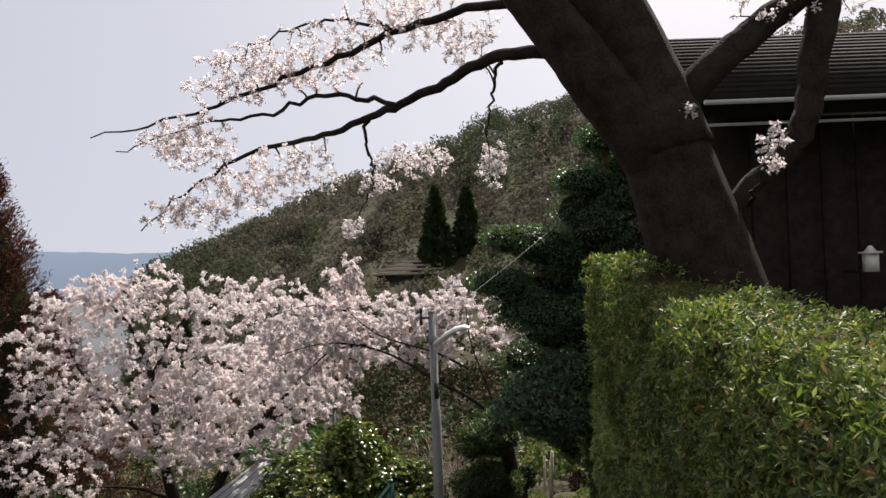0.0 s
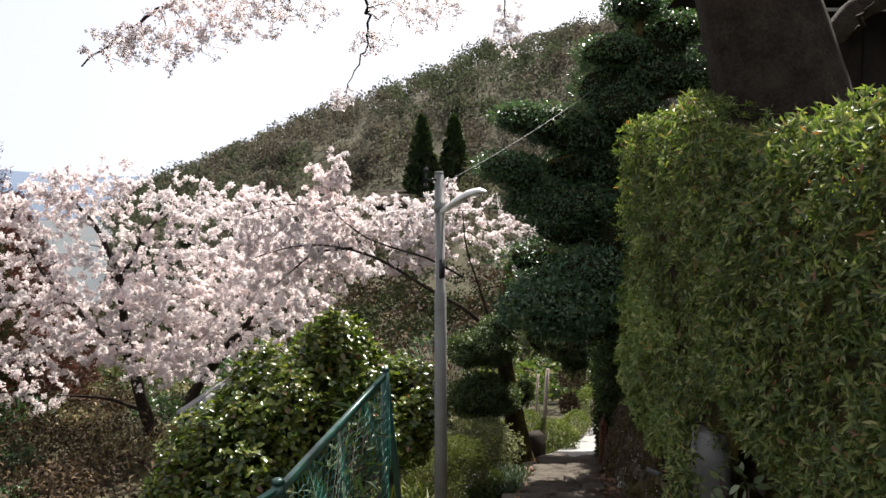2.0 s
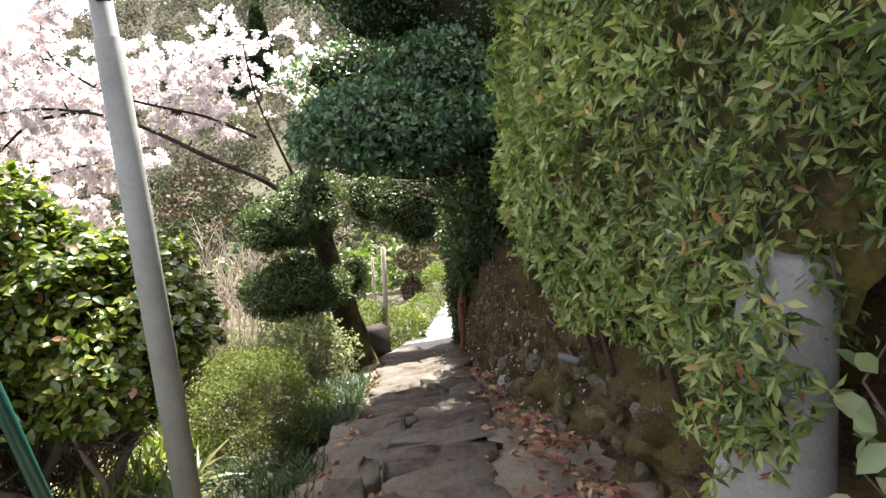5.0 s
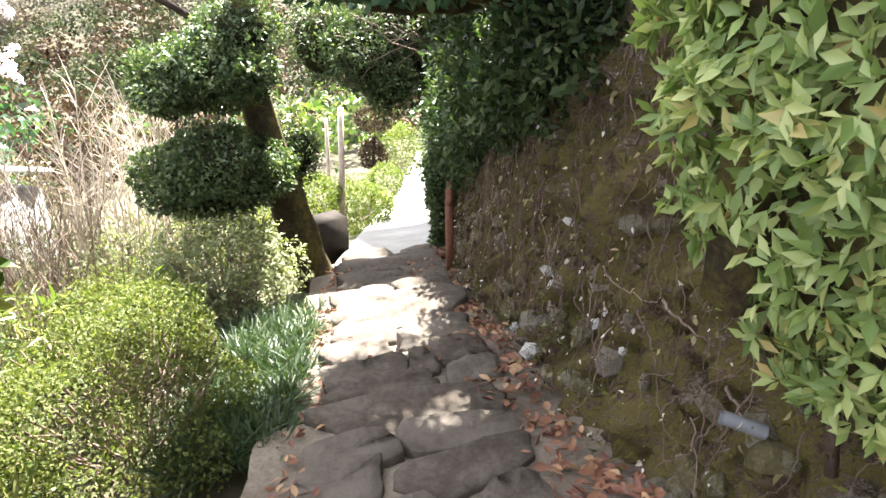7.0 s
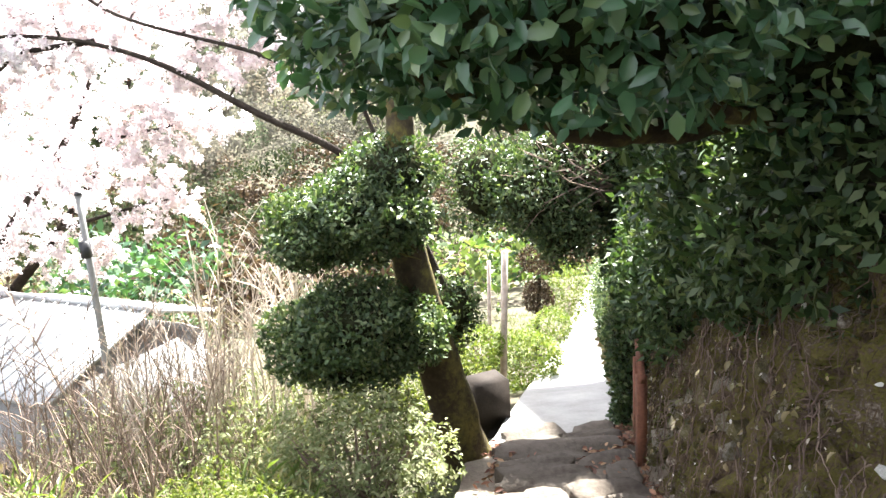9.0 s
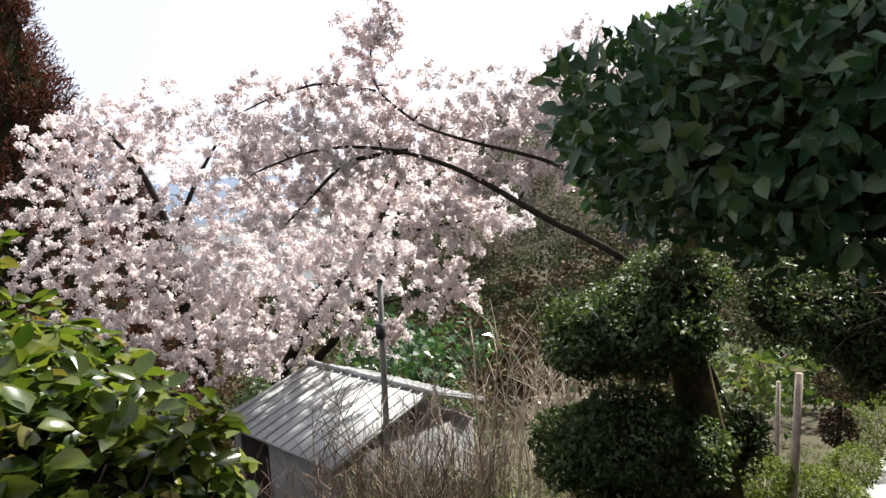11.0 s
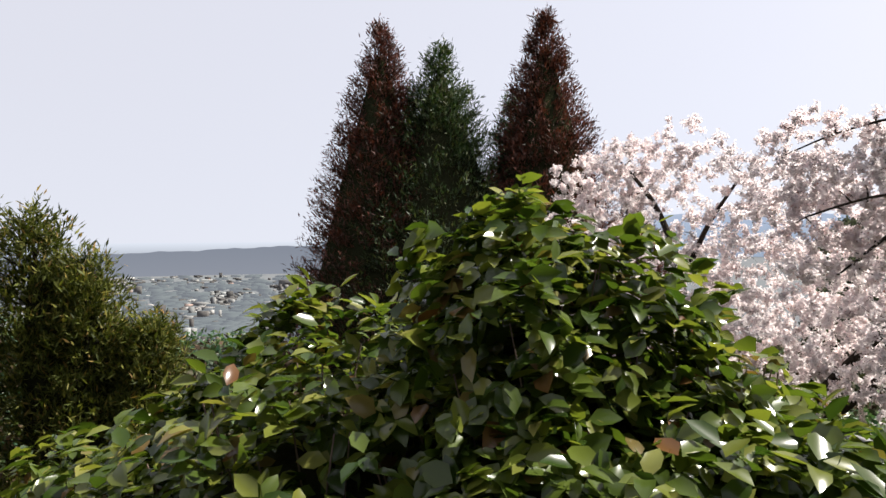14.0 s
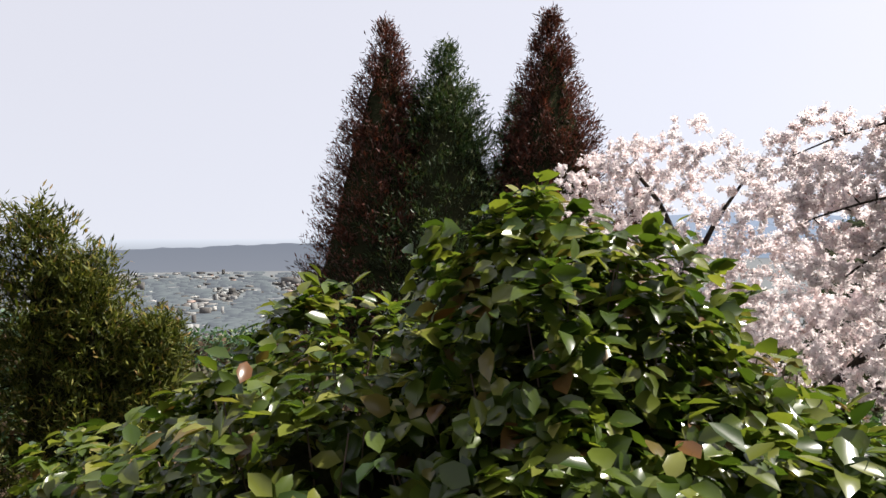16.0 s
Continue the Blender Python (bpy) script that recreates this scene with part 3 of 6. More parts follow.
for k in range(9000):
    az, r = radians(RNG.uniform(-96, -52)), 1 / RNG.uniform(1 / 2300, 1 / 540)
    x, y = r * math.sin(az), r * math.cos(az)
    if RNG.random() < max(built_up(az, r), 0.02) ** 1.3:
        w = RNG.uniform(4, 9) * (0.55 + r / 2600)
        hgt = RNG.uniform(3, 6) + (RNG.random() < 0.04) * RNG.uniform(6, 16)
        if RNG.random() < 0.02:
            w *= 3.0
        town.box((x, y, -120 + hgt / 2), (w, w * RNG.uniform(0.6, 2.2), hgt), RNG.uniform(0, 3))
    elif RNG.random() < 0.55:
        trees_far.box((x, y, -118), (RNG.uniform(12, 46), RNG.uniform(8, 22), RNG.uniform(5, 11)), RNG.uniform(0, 3))
tagged(part("town", town, "town"), "pale houses of a town spread over the valley plain", "town", "", "stuff")
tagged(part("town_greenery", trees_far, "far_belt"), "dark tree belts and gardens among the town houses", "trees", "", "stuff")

# ---- hillside woods ----


def clump(c, w, h, n, leaf):
    d = dirs(n, -0.35)
    k = RNG.uniform(0.72, 1.05, (len(d), 1))
    P = np.asarray(c) + d * k * [w, w, h]
    return blades(P, RNG.normal(size=d.shape) + d * 0.2, leaf, 0.8, 0.08, 0.12, up=d * 3.2)


woods = {"wood_bare": [], "wood_brown": [], "wood_dark": [], "wood_fresh": [], "near_wood": [], "scrub": []}
for k in range(2400):
    az, r = RNG.uniform(-34, 32), RNG.uniform(62, 300) ** 1.0
    x, y = r * math.sin(radians(az)), 2 + r * math.cos(radians(az))
    z = float(ground_z(x, y))
    if abs(x + 5) < 11 and 138 < y < 156:
        continue
    patch = math.sin(x * 0.04 + 1) * math.sin(y * 0.035 + x * 0.02) + RNG.normal() * 0.45
    kind = "wood_dark" if patch > 0.62 else "wood_fresh" if patch < -0.9 else "wood_brown" if RNG.random() < 0.4 else "wood_bare"
    s = RNG.uniform(1.7, 3.1) * (0.75 + r / 500)
    if r < 110:
        kind = "near_wood" if RNG.random() < 0.6 else "scrub"
    tall = 1.5 if kind == "wood_dark" else 1.05
    woods[kind].append(clump((x, y, z + s * tall * 0.75), s, s * tall, 150, s * 0.2) if r < 135 else clump((x, y, z + s * tall * 0.75), s, s * tall, 120, s * 0.24))
for k in range(900):
    az, r = RNG.uniform(-112, -36), 1 / RNG.uniform(1 / 420, 1 / 30)
    x, y = r * math.sin(radians(az)), 2 + r * math.cos(radians(az))
    z = float(ground_z(x, y))
    s = min(RNG.uniform(0.8, 1.6) * (0.7 + min(r, 200) / 70), 0.014 * r)
    woods["wood_dark" if RNG.random() < 0.7 else "wood_bare"].append(clump((x, y, z + s * 0.9), s, s * 1.3, 60, s * 0.45))
LOOK = {"near_wood": "dark evergreen woods below the hill", "scrub": "dark brown leafless woods below the hill", "wood_bare": "bare grey-brown spring woods on the hillside", "wood_brown": "brown budding woods on the hillside", "wood_dark": "dark evergreen trees on the hillside", "wood_fresh": "fresh yellow-green trees on the hillside"}
for kind, gs in woods.items():
    if gs:
        tagged(part("hillside_woods", join(gs), kind), LOOK[kind], "trees", "", "stuff")

# ---- growing things ----


def limb_points(pts, n):
    """A smooth line through a few places."""
    pts = np.asarray(pts, float)
    s = np.concatenate([[0], np.cumsum(np.linalg.norm(np.diff(pts, axis=0), axis=1))])
    u = np.linspace(0, s[-1], n)
    line = np.stack([np.interp(u, s, pts[:, k]) for k in range(3)], 1)
    for _ in range(4):
        line[1:-1] = (line[:-2] + 2 * line[1:-1] + line[2:]) / 4
    return line


def sprout(limbs, clouds, twig_r=0.012, bend=0.16, droop=0.0, rough=0.0, dots=9, many=1.0, layer=0.0):
    """Limbs, then twigs that reach from them into the clouds. Returns the wood and the outer twig places."""
    wood, nodes, rad = Geo(), [], []
    for pts, r0, r1 in limbs:
        line = limb_points(pts, max(8, int(len(pts) * 5)))
        if rough:
            line[1:-1] += RNG.normal(size=(len(line) - 2, 3)) * rough * min(1.0, 0.05 / r0)
        rr_ = np.linspace(r0, r1, len(line))
        wood.tube(line, rr_, 10 if r0 > 0.1 else 6)
        nodes.append(line[1:])
        rad.append(rr_[1:])
    nodes, rad = np.concatenate(nodes), np.concatenate(rad)
    clouds = [(c, r, int(n * many)) for c, r, n in clouds]
    tg = np.concatenate([np.asarray(c) + unit(RNG.normal(size=(n, 3))) * (RNG.random((n, 1)) ** 0.45) * np.asarray(r) for c, r, n in clouds])
    if layer:
        tg[:, 2] = np.round(tg[:, 2] / layer + 0.6 * np.sin(tg[:, 0] * 1.3 + tg[:, 1])) * layer + RNG.normal(size=len(tg)) * layer * 0.26 - 0.6 * layer * np.sin(tg[:, 0] * 1.3 + tg[:, 1])
    order = np.argsort([np.min(np.linalg.norm(nodes - t, axis=1)) for t in tg])
    outer = []
    for k in order:
        t = tg[k]
        d = np.linalg.norm(nodes - t, axis=1)
        s = int(np.argmin(d + 0.3 * (nodes[:, 2] > t[2] + 0.3)))
        a, L = nodes[s], d[s]
        if L < 0.05:
            continue
        m = (a + t) / 2 + RNG.normal(size=3) * bend * L + [0, 0, 0.1 * L]
        u = np.linspace(0, 1, 6)[:, None]
        line = a * (1 - u) ** 2 + 2 * m * u * (1 - u) + t * u * u
        line[:, 2] -= droop * L * (u[:, 0] ** 2)
        r0 = min(rad[s] * 0.75, twig_r * (0.5 + L))
        rs = np.linspace(r0, 0.35 * r0 + 0.002, 6)
        wood.tube(line, rs, 4, False)
        nodes, rad = np.concatenate([nodes, line[2:]]), np.concatenate([rad, rs[2:]])
        w = RNG.uniform(0.42, 1.0, dots)[:, None]
        outer.append(a * (1 - w) ** 2 + 2 * m * w * (1 - w) + (line[-1]) * w * w)
    return wood, np.concatenate(outer)


def blossoms(places, per, spread, size):
    c = places + unit(RNG.normal(size=places.shape)) * (RNG.random((len(places), 1)) ** 0.6) * spread
    P = np.repeat(c, per, 0)
    P = P + RNG.normal(size=P.shape) * size * 0.42
    return blades(P, RNG.normal(size=P.shape) + [0, 0, 0.3], size, 0.85, 0.3, 0.15)


def cherry(label, at, limbs, clouds, per, spread, size, **kw):
    tree = thing("cherry_tree", label, "tree", at, "blossoming cherry trees")
    wood, outer = sprout(limbs, clouds, **kw)
    part("trunk", wood, "bark", tree, "dark rough bark", True)
    part("crown", blossoms(outer, per, spread, size), "blossom", tree, "pale pink blossom")
    return tree


cherry("cherry tree in full pale pink blossom on the slope below", (-7.48, 20.56, -6.37),
       [([(-7.48, 20.56, -6.60), (-7.93, 20.45, -4.81), (-8.21, 20.23, -3.01), (-8.26, 20.00, -1.11), (-8.82, 20.00, 0.12), (-9.61, 20.00, 0.91)], 0.2, 0.03),
        ([(-8.26, 20.12, -1.45), (-7.70, 20.12, -0.33), (-6.92, 20.00, 0.57)], 0.07, 0.02),
        ([(-7.48, 20.56, -6.37), (-6.92, 20.56, -5.25), (-6.25, 20.68, -3.91), (-5.13, 20.23, -2.68), (-3.90, 19.56, -1.56), (-3.11, 19.22, -0.44)], 0.15, 0.03),
        ([(-7.82, 20.45, -5.03), (-8.82, 20.34, -4.58), (-10.28, 20.23, -4.47)], 0.06, 0.02),
        ([(-8.04, 20.34, -3.69), (-9.38, 20.34, -2.34), (-10.39, 20.23, -1.22), (-10.73, 20.23, -0.33)], 0.09, 0.02)],
       [((-9.4, 20.0, 1.0), (1.2, 1.0, 0.4), 90), ((-8.2, 20.0, 1.1), (0.9, 0.9, 0.36), 70), ((-10.9, 20.0, 0.55), (0.9, 0.9, 0.4), 60), ((-9.72, 20.56, 0.46), (1.68, 1.68, 0.74), 147), ((-6.70, 20.23, 0.40), (1.57, 1.57, 0.77), 140), ((-11.51, 20.56, -0.66), (1.46, 1.46, 0.77), 101), ((-8.04, 20.00, -0.77), (2.46, 1.79, 0.67), 179),
        ((-5.46, 19.78, -1.00), (1.68, 1.57, 0.87), 140), ((-10.50, 20.00, -2.01), (1.79, 1.46, 0.58), 117), ((-7.37, 19.56, -2.01), (1.90, 1.46, 0.58), 147), ((-5.58, 19.33, -2.45), (1.57, 1.34, 0.67), 117),
        ((-9.61, 19.56, -3.13), (2.13, 1.23, 0.58), 132), ((-11.85, 20.23, -3.57), (1.34, 1.12, 0.67), 69), ((-7.14, 19.33, -3.35), (1.34, 1.12, 0.54), 93), ((-3.56, 19.33, -0.55), (1.34, 1.23, 0.87), 124), ((-4.01, 19.11, -1.89), (1.34, 1.12, 0.67), 101),
        ((-8.26, 19.89, -1.45), (3.58, 1.57, 1.76), 170), ((-6.02, 19.33, -3.46), (1.12, 1.01, 0.48), 54), ((-10.73, 19.89, -4.47), (1.46, 1.01, 0.48), 46)],
       6, 0.07, 0.046, twig_r=0.036, layer=0.5, dots=13)
cherry("cherry tree arching over the dry slope in pale blossom", (2.1, 16.6, -5.0),
       [([(1.88, 16.6, -5.2), (1.6, 16.1, -3.4), (1.1, 15.6, -2.0), (0.45, 15.30, -1.38), (-0.18, 15.30, -1.07), (-0.67, 15.30, -0.73), (-1.20, 15.30, -0.42), (-1.77, 15.30, -0.23), (-2.39, 15.30, -0.14), (-2.93, 15.30, -0.19), (-3.52, 15.30, -0.38)], 0.075, 0.01),
        ([(0.46, 15.30, -0.80), (-0.17, 15.30, -0.44), (-0.92, 15.30, -0.22), (-1.47, 15.30, -0.02), (-2.16, 15.80, 0.48), (-2.24, 15.80, 0.96), (-1.94, 15.80, 1.36)], 0.026, 0.008),
        ([(-1.71, 15.50, -0.24), (-2.47, 15.50, -0.30), (-2.83, 15.50, -0.61), (-3.27, 15.50, -0.99)], 0.035, 0.01),
        ([(-2.16, 15.80, 0.48), (-2.84, 15.80, 0.65), (-3.43, 15.80, 0.55), (-4.00, 15.80, 0.36)], 0.022, 0.008),
        ([(1.3, 15.7, -2.6), (0.85, 15.4, -1.2), (0.5, 15.3, -0.2), (0.45, 15.3, 0.5)], 0.035, 0.012)],
       [((-2.27, 15.80, 0.97), (0.5, 0.4, 0.34), 60), ((-2.00, 15.80, 1.28), (0.3, 0.3, 0.22), 26), ((-3.53, 16.00, 0.47), (0.85, 0.6, 0.34), 90), ((-2.64, 16.00, 0.45), (0.7, 0.6, 0.35), 80), ((-1.65, 16.00, 0.22), (0.8, 0.7, 0.42), 110),
        ((-0.76, 16.00, 0.02), (0.8, 0.7, 0.42), 110), ((-0.07, 16.00, 0.14), (0.7, 0.7, 0.5), 100), ((0.17, 16.50, 0.68), (0.6, 0.6, 0.35), 60), ((-0.71, 17.00, 0.48), (0.9, 0.6, 0.3), 70), ((-0.05, 15.60, -0.55), (0.5, 0.5, 0.25), 50), ((-0.71, 15.60, -0.46), (0.5, 0.5, 0.22), 45),
        ((-2.17, 15.60, -0.13), (0.9, 0.6, 0.35), 100), ((-3.16, 15.80, -0.19), (0.8, 0.6, 0.4), 90), ((-4.05, 16.00, -0.21), (0.8, 0.6, 0.4), 80), ((-3.57, 15.80, -0.87), (0.6, 0.5, 0.3), 50), ((-2.77, 15.70, -0.68), (0.6, 0.5, 0.3), 50), ((1.3, 15.4, 0.1), (0.9, 0.8, 0.6), 70)],
       6, 0.05, 0.037, twig_r=0.022, layer=0.4, dots=13)
cherry("cherry tree in blossom leaning out behind the tin-roofed shed", (-8.01, 23.6, -6.6),
       [([(-8.01, 23.6, -6.8), (-7.85, 23.60, -5.66), (-7.18, 23.60, -4.75), (-6.26, 23.60, -3.85), (-5.10, 23.60, -2.54), (-4.41, 23.60, -1.51), (-3.93, 23.60, -0.39), (-3.67, 23.60, 0.27)], 0.15, 0.025),
        ([(-5.03, 23.40, -2.51), (-5.52, 23.40, -1.16), (-6.05, 23.40, -0.36)], 0.05, 0.015), ([(-7.18, 23.60, -4.75), (-8.25, 23.60, -3.83), (-9.39, 23.60, -3.15)], 0.06, 0.015), ([(-5.66, 23.20, -3.35), (-4.20, 23.20, -3.03), (-3.00, 23.20, -2.86)], 0.05, 0.015), ([(-4.35, 23.20, -1.61), (-3.19, 23.20, -1.44), (-2.07, 23.20, -1.22)], 0.04, 0.012)],
       [((-2.51, 23.20, -1.33), (1.00, 0.88, 0.53), 114), ((-3.83, 23.40, -0.95), (1.38, 1.00, 0.69), 172), ((-5.24, 23.40, -0.91), (1.38, 1.00, 0.69), 172), ((-3.81, 23.20, -2.04), (1.25, 0.88, 0.53), 126), ((-3.66, 23.00, -2.98), (1.12, 0.75, 0.33), 92), ((-5.48, 23.20, -2.18), (1.38, 1.00, 0.62), 149),
        ((-7.14, 23.40, -2.22), (1.38, 1.00, 0.62), 149), ((-6.94, 23.20, -3.41), (1.25, 0.88, 0.50), 114), ((-5.29, 22.90, -4.05), (1.00, 0.62, 0.28), 69), ((-8.21, 23.20, -4.18), (1.12, 0.88, 0.62), 114), ((-9.63, 23.40, -3.57), (1.25, 0.88, 0.56), 114), ((-9.19, 23.90, -2.29), (1.25, 1.00, 0.56), 114), ((-11.26, 23.40, -3.34), (0.88, 0.75, 0.44), 69),
        ((-3.56, 23.40, 0.01), (1.25, 0.88, 0.50), 103), ((-5.94, 23.90, 0.44), (1.62, 1.00, 0.62), 126)],
       6, 0.07, 0.052, twig_r=0.034, layer=0.6, dots=13)
cherry("old cherry tree with a thick dark mossy trunk behind the hedge", (2.7, 6.6, -0.3),
       [([(2.75, 6.6, -0.4), (2.62, 6.6, 0.5), (2.42, 6.6, 1.3), (2.24, 6.6, 1.95), (2.08, 6.6, 2.45), (1.98, 6.6, 2.85)], 0.6, 0.36),
        ([(2.1, 6.6, 2.2), (1.92, 6.55, 2.5), (1.5, 6.5, 3.03), (1.15, 6.55, 3.57), (0.85, 6.65, 4.0), (0.5, 6.7, 4.6)], 0.31, 0.2),
        ([(2.12, 6.6, 2.4), (2.04, 6.65, 2.75), (1.87, 6.75, 3.3), (1.66, 6.85, 3.9), (1.4, 6.9, 4.7), (1.2, 6.9, 5.8)], 0.42, 0.26),
        ([(2.1, 6.6, 2.7), (2.3, 6.6, 2.98), (2.71, 6.6, 3.35), (3.36, 6.6, 3.83), (4.0, 6.6, 4.4)], 0.17, 0.11),
        ([(2.62, 6.6, 1.85), (2.82, 6.6, 2.08), (3.09, 6.6, 2.27), (3.38, 6.6, 2.57), (3.5, 6.6, 3.23), (3.63, 6.6, 3.8), (3.8, 6.6, 4.6)], 0.09, 0.17),
        ([(1.35, 6.5, 3.35), (1.02, 6.8, 3.45), (0.68, 7.2, 3.61), (0.2, 7.6, 3.47), (-0.41, 8.0, 3.25), (-0.89, 8.3, 3.16), (-1.44, 8.4, 3.0), (-2.15, 8.3, 2.88), (-2.81, 8.1, 2.45), (-3.32, 7.9, 1.95)], 0.075, 0.007),
        ([(1.05, 6.7, 4.0), (0.25, 7.5, 4.13), (-0.43, 7.8, 4.04), (-1.09, 8.0, 3.84), (-1.88, 8.1, 3.58), (-2.73, 8.1, 3.25), (-3.9, 8.0, 3.02)], 0.055, 0.007),
        ([(-0.8, 8.3, 3.17), (-0.93, 8.6, 3.05), (-0.86, 9.6, 2.77), (-1.07, 10.4, 2.38), (-1.47, 10.9, 1.88)], 0.022, 0.004),
        ([(0.67, 7.2, 3.6), (0.67, 7.8, 3.66), (0.69, 9.3, 3.42), (0.7, 10.4, 3.15), (0.95, 10.9, 2.48)], 0.024, 0.004),
        ([(-0.41, 8.0, 3.26), (-0.81, 8.2, 3.4), (-1.34, 8.3, 3.51), (-1.94, 8.3, 3.27), (-2.69, 8.2, 3.21), (-3.62, 8.0, 2.86)], 0.035, 0.006),
        ([(-0.43, 7.8, 4.03), (-0.94, 8.0, 4.29), (-1.73, 8.1, 4.22), (-2.39, 8.1, 3.85)], 0.022, 0.006),
        ([(2.75, 6.4, 1.9), (2.72, 6.1, 2.1), (2.75, 6.0, 2.45)], 0.02, 0.006)],
       [((-1.37, 8.2, 3.9), (0.9, 0.5, 0.4), 114), ((-2.26, 8.1, 3.65), (0.7, 0.5, 0.35), 85), ((-2.8, 8.0, 2.95), (0.6, 0.4, 0.35), 85), ((-0.43, 7.9, 4.2), (0.8, 0.5, 0.35), 85), ((-1.7, 8.2, 2.6), (0.7, 0.4, 0.35), 68),
        ((-2.3, 8.0, 2.3), (0.5, 0.4, 0.3), 49), ((-2.8, 7.9, 2.1), (0.5, 0.4, 0.25), 34), ((0.4, 8.3, 4.1), (0.5, 0.5, 0.35), 49), ((-0.3, 9.4, 2.85), (0.6, 0.5, 0.25), 41), ((0.8, 10.6, 2.9), (0.28, 0.25, 0.4), 41),
        ((-1.35, 10.7, 2.05), (0.2, 0.2, 0.2), 17), ((-0.9, 10.0, 2.6), (0.35, 0.3, 0.2), 17), ((2.8, 6.0, 2.35), (0.15, 0.15, 0.25), 19), ((3.3, 6.4, 3.9), (0.8, 0.4, 0.4), 45),
        # three large clouds high overhead: unseen crown, added to shade trunk and hedge
        ((1.4, 6.8, 7.2), (2.2, 1.8, 0.9), 150), ((4.2, 6.6, 6.8), (2.0, 1.8, 0.9), 130), ((2.8, 4.6, 6.9), (2.0, 1.4, 0.8), 110), ((2.2, 6.3, 2.75), (0.12, 0.1, 0.08), 7)],
       3, 0.03, 0.03, twig_r=0.02, droop=0.05, rough=0.022, dots=7, many=2.1)

# hedge: a clipped wall of leaf whorls with a thick body
HY = [1.2, 2.5, 4.0, 6.0, 7.7, 8.35]
HX = [1.2, 1.25, 1.38, 1.5, 1.6, 1.72]


def hedge_top(y):
    return np.interp(y, [1.2, 3, 5.2, 5.9, 6.3, 8.4], [1.05, 1.14, 1.2, 1.22, 1.5, 1.5])


def hedge_bottom(y):
    return np.interp(y, [1.2, 3, 4.7, 5.1, 5.5, 5.85, 6.05, 6.4, 6.9, 7.4, 8.0, 8.4], [-0.5, -0.75, -0.88, -0.88, -0.74, -0.74, -1.34, -1.4, -1.46, -1.5, -1.66, -1.66])


hedge = thing("hedge", "tall clipped green hedge hanging over the stone wall", "hedge", (1.9, 5.0, -1.2))
P, A = [], []
for n, face in ((11000, "side"), (2600, "top"), (1800, "end")):
    if face == "side":
        y, u = 1.2 + (8.35 - 1.2) * RNG.random(n), RNG.random(n)
        z = hedge_bottom(y) + (hedge_top(y) - hedge_bottom(y)) * u
        tuck = 0.25 * np.clip(0.22 - u, 0, 1) / 0.22 + 0.12 * np.clip(u - 0.92, 0, 1) / 0.08
        x = np.interp(y, HY, HX) + tuck
        o = np.tile([-1.0, -0.1, 0.25], (n, 1))
    elif face == "top":
        y = 1.2 + (8.35 - 1.2) * RNG.random(n)
        x = np.interp(y, HY, HX) + 0.05 + 1.0 * RNG.random(n)
        z = hedge_top(y) - 0.03
        o = np.tile([-0.2, -0.1, 1.0], (n, 1))
    else:
        y = np.full(n, 8.35)
        x, u = 1.65 + 0.9 * RNG.random(n), RNG.random(n)
        z = -1.5 + 3.0 * u
        o = np.tile([-0.3, 1.0, 0.2], (n, 1))
    p = np.stack([x, y, z], 1)
    p += unit(o) * (lump(p, 3.0, 0.06) + lump(p, 9.0, 0.045, 3) - 0.17 * RNG.random(n) ** 1.6)[:, None]
    P.append(p)
    A.append(o)
for c_, r_, n in (((1.45, 5.98, -1.12), (0.05, 0.13, 0.3), 90), ((1.45, 5.82, -0.98), (0.05, 0.1, 0.2), 45)):
    P.append(np.array(c_) + RNG.normal(size=(n, 3)) * r_ * 0.6)
    A.append(np.tile([-0.9, -0.4, 0.25], (n, 1)))
P, A = np.concatenate(P), unit(np.concatenate(A))
ok = P[:, 1] < 8.42 - 0.45 * np.clip(-0.9 - P[:, 2], 0, 1)
P, A = P[ok], A[ok]
whorl = 7
tip = np.repeat(unit(A + RNG.normal(size=A.shape) * 0.4), whorl, 0)
PP = np.repeat(P, whorl, 0) + RNG.normal(size=(len(P) * whorl, 3)) * 0.006
side_ = unit(np.cross(tip, RNG.normal(size=tip.shape)))
AA = side_ + tip * RNG.uniform(-0.05, 0.95, (len(tip), 1))
long_ = np.interp(PP[:, 1], [1.2, 4.5, 6.5, 8.3], [0.046, 0.05, 0.054, 0.06])
# lower leaves of the far end take the brightened leaf colour
lit_end = (PP[:, 1] > 6.9 + 0.5 * np.sin(PP[:, 2] * 7)) & (PP[:, 2] < 0.2 + 0.3 * np.sin(PP[:, 1] * 9))
for pick, mat_, name_, wide in ((~lit_end, "hedge", "foliage", 0.3), (lit_end, "hedge_lit", "young_growth", 0.38)):
    part(name_, blades(PP[pick], AA[pick], long_[pick], wide, 0.16, 0.25, slim=True, up=tip[pick] * 2.0), mat_, hedge)
# added sheets and boxes whose dark colour stands in for shade between leaves
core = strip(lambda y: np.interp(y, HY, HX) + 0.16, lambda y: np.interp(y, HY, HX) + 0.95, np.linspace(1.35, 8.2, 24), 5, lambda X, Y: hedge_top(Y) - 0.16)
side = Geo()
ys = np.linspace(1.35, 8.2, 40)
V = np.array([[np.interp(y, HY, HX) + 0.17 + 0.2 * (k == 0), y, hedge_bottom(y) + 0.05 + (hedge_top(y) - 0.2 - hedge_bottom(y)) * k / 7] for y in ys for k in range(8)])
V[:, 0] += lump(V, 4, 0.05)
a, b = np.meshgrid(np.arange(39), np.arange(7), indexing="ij")
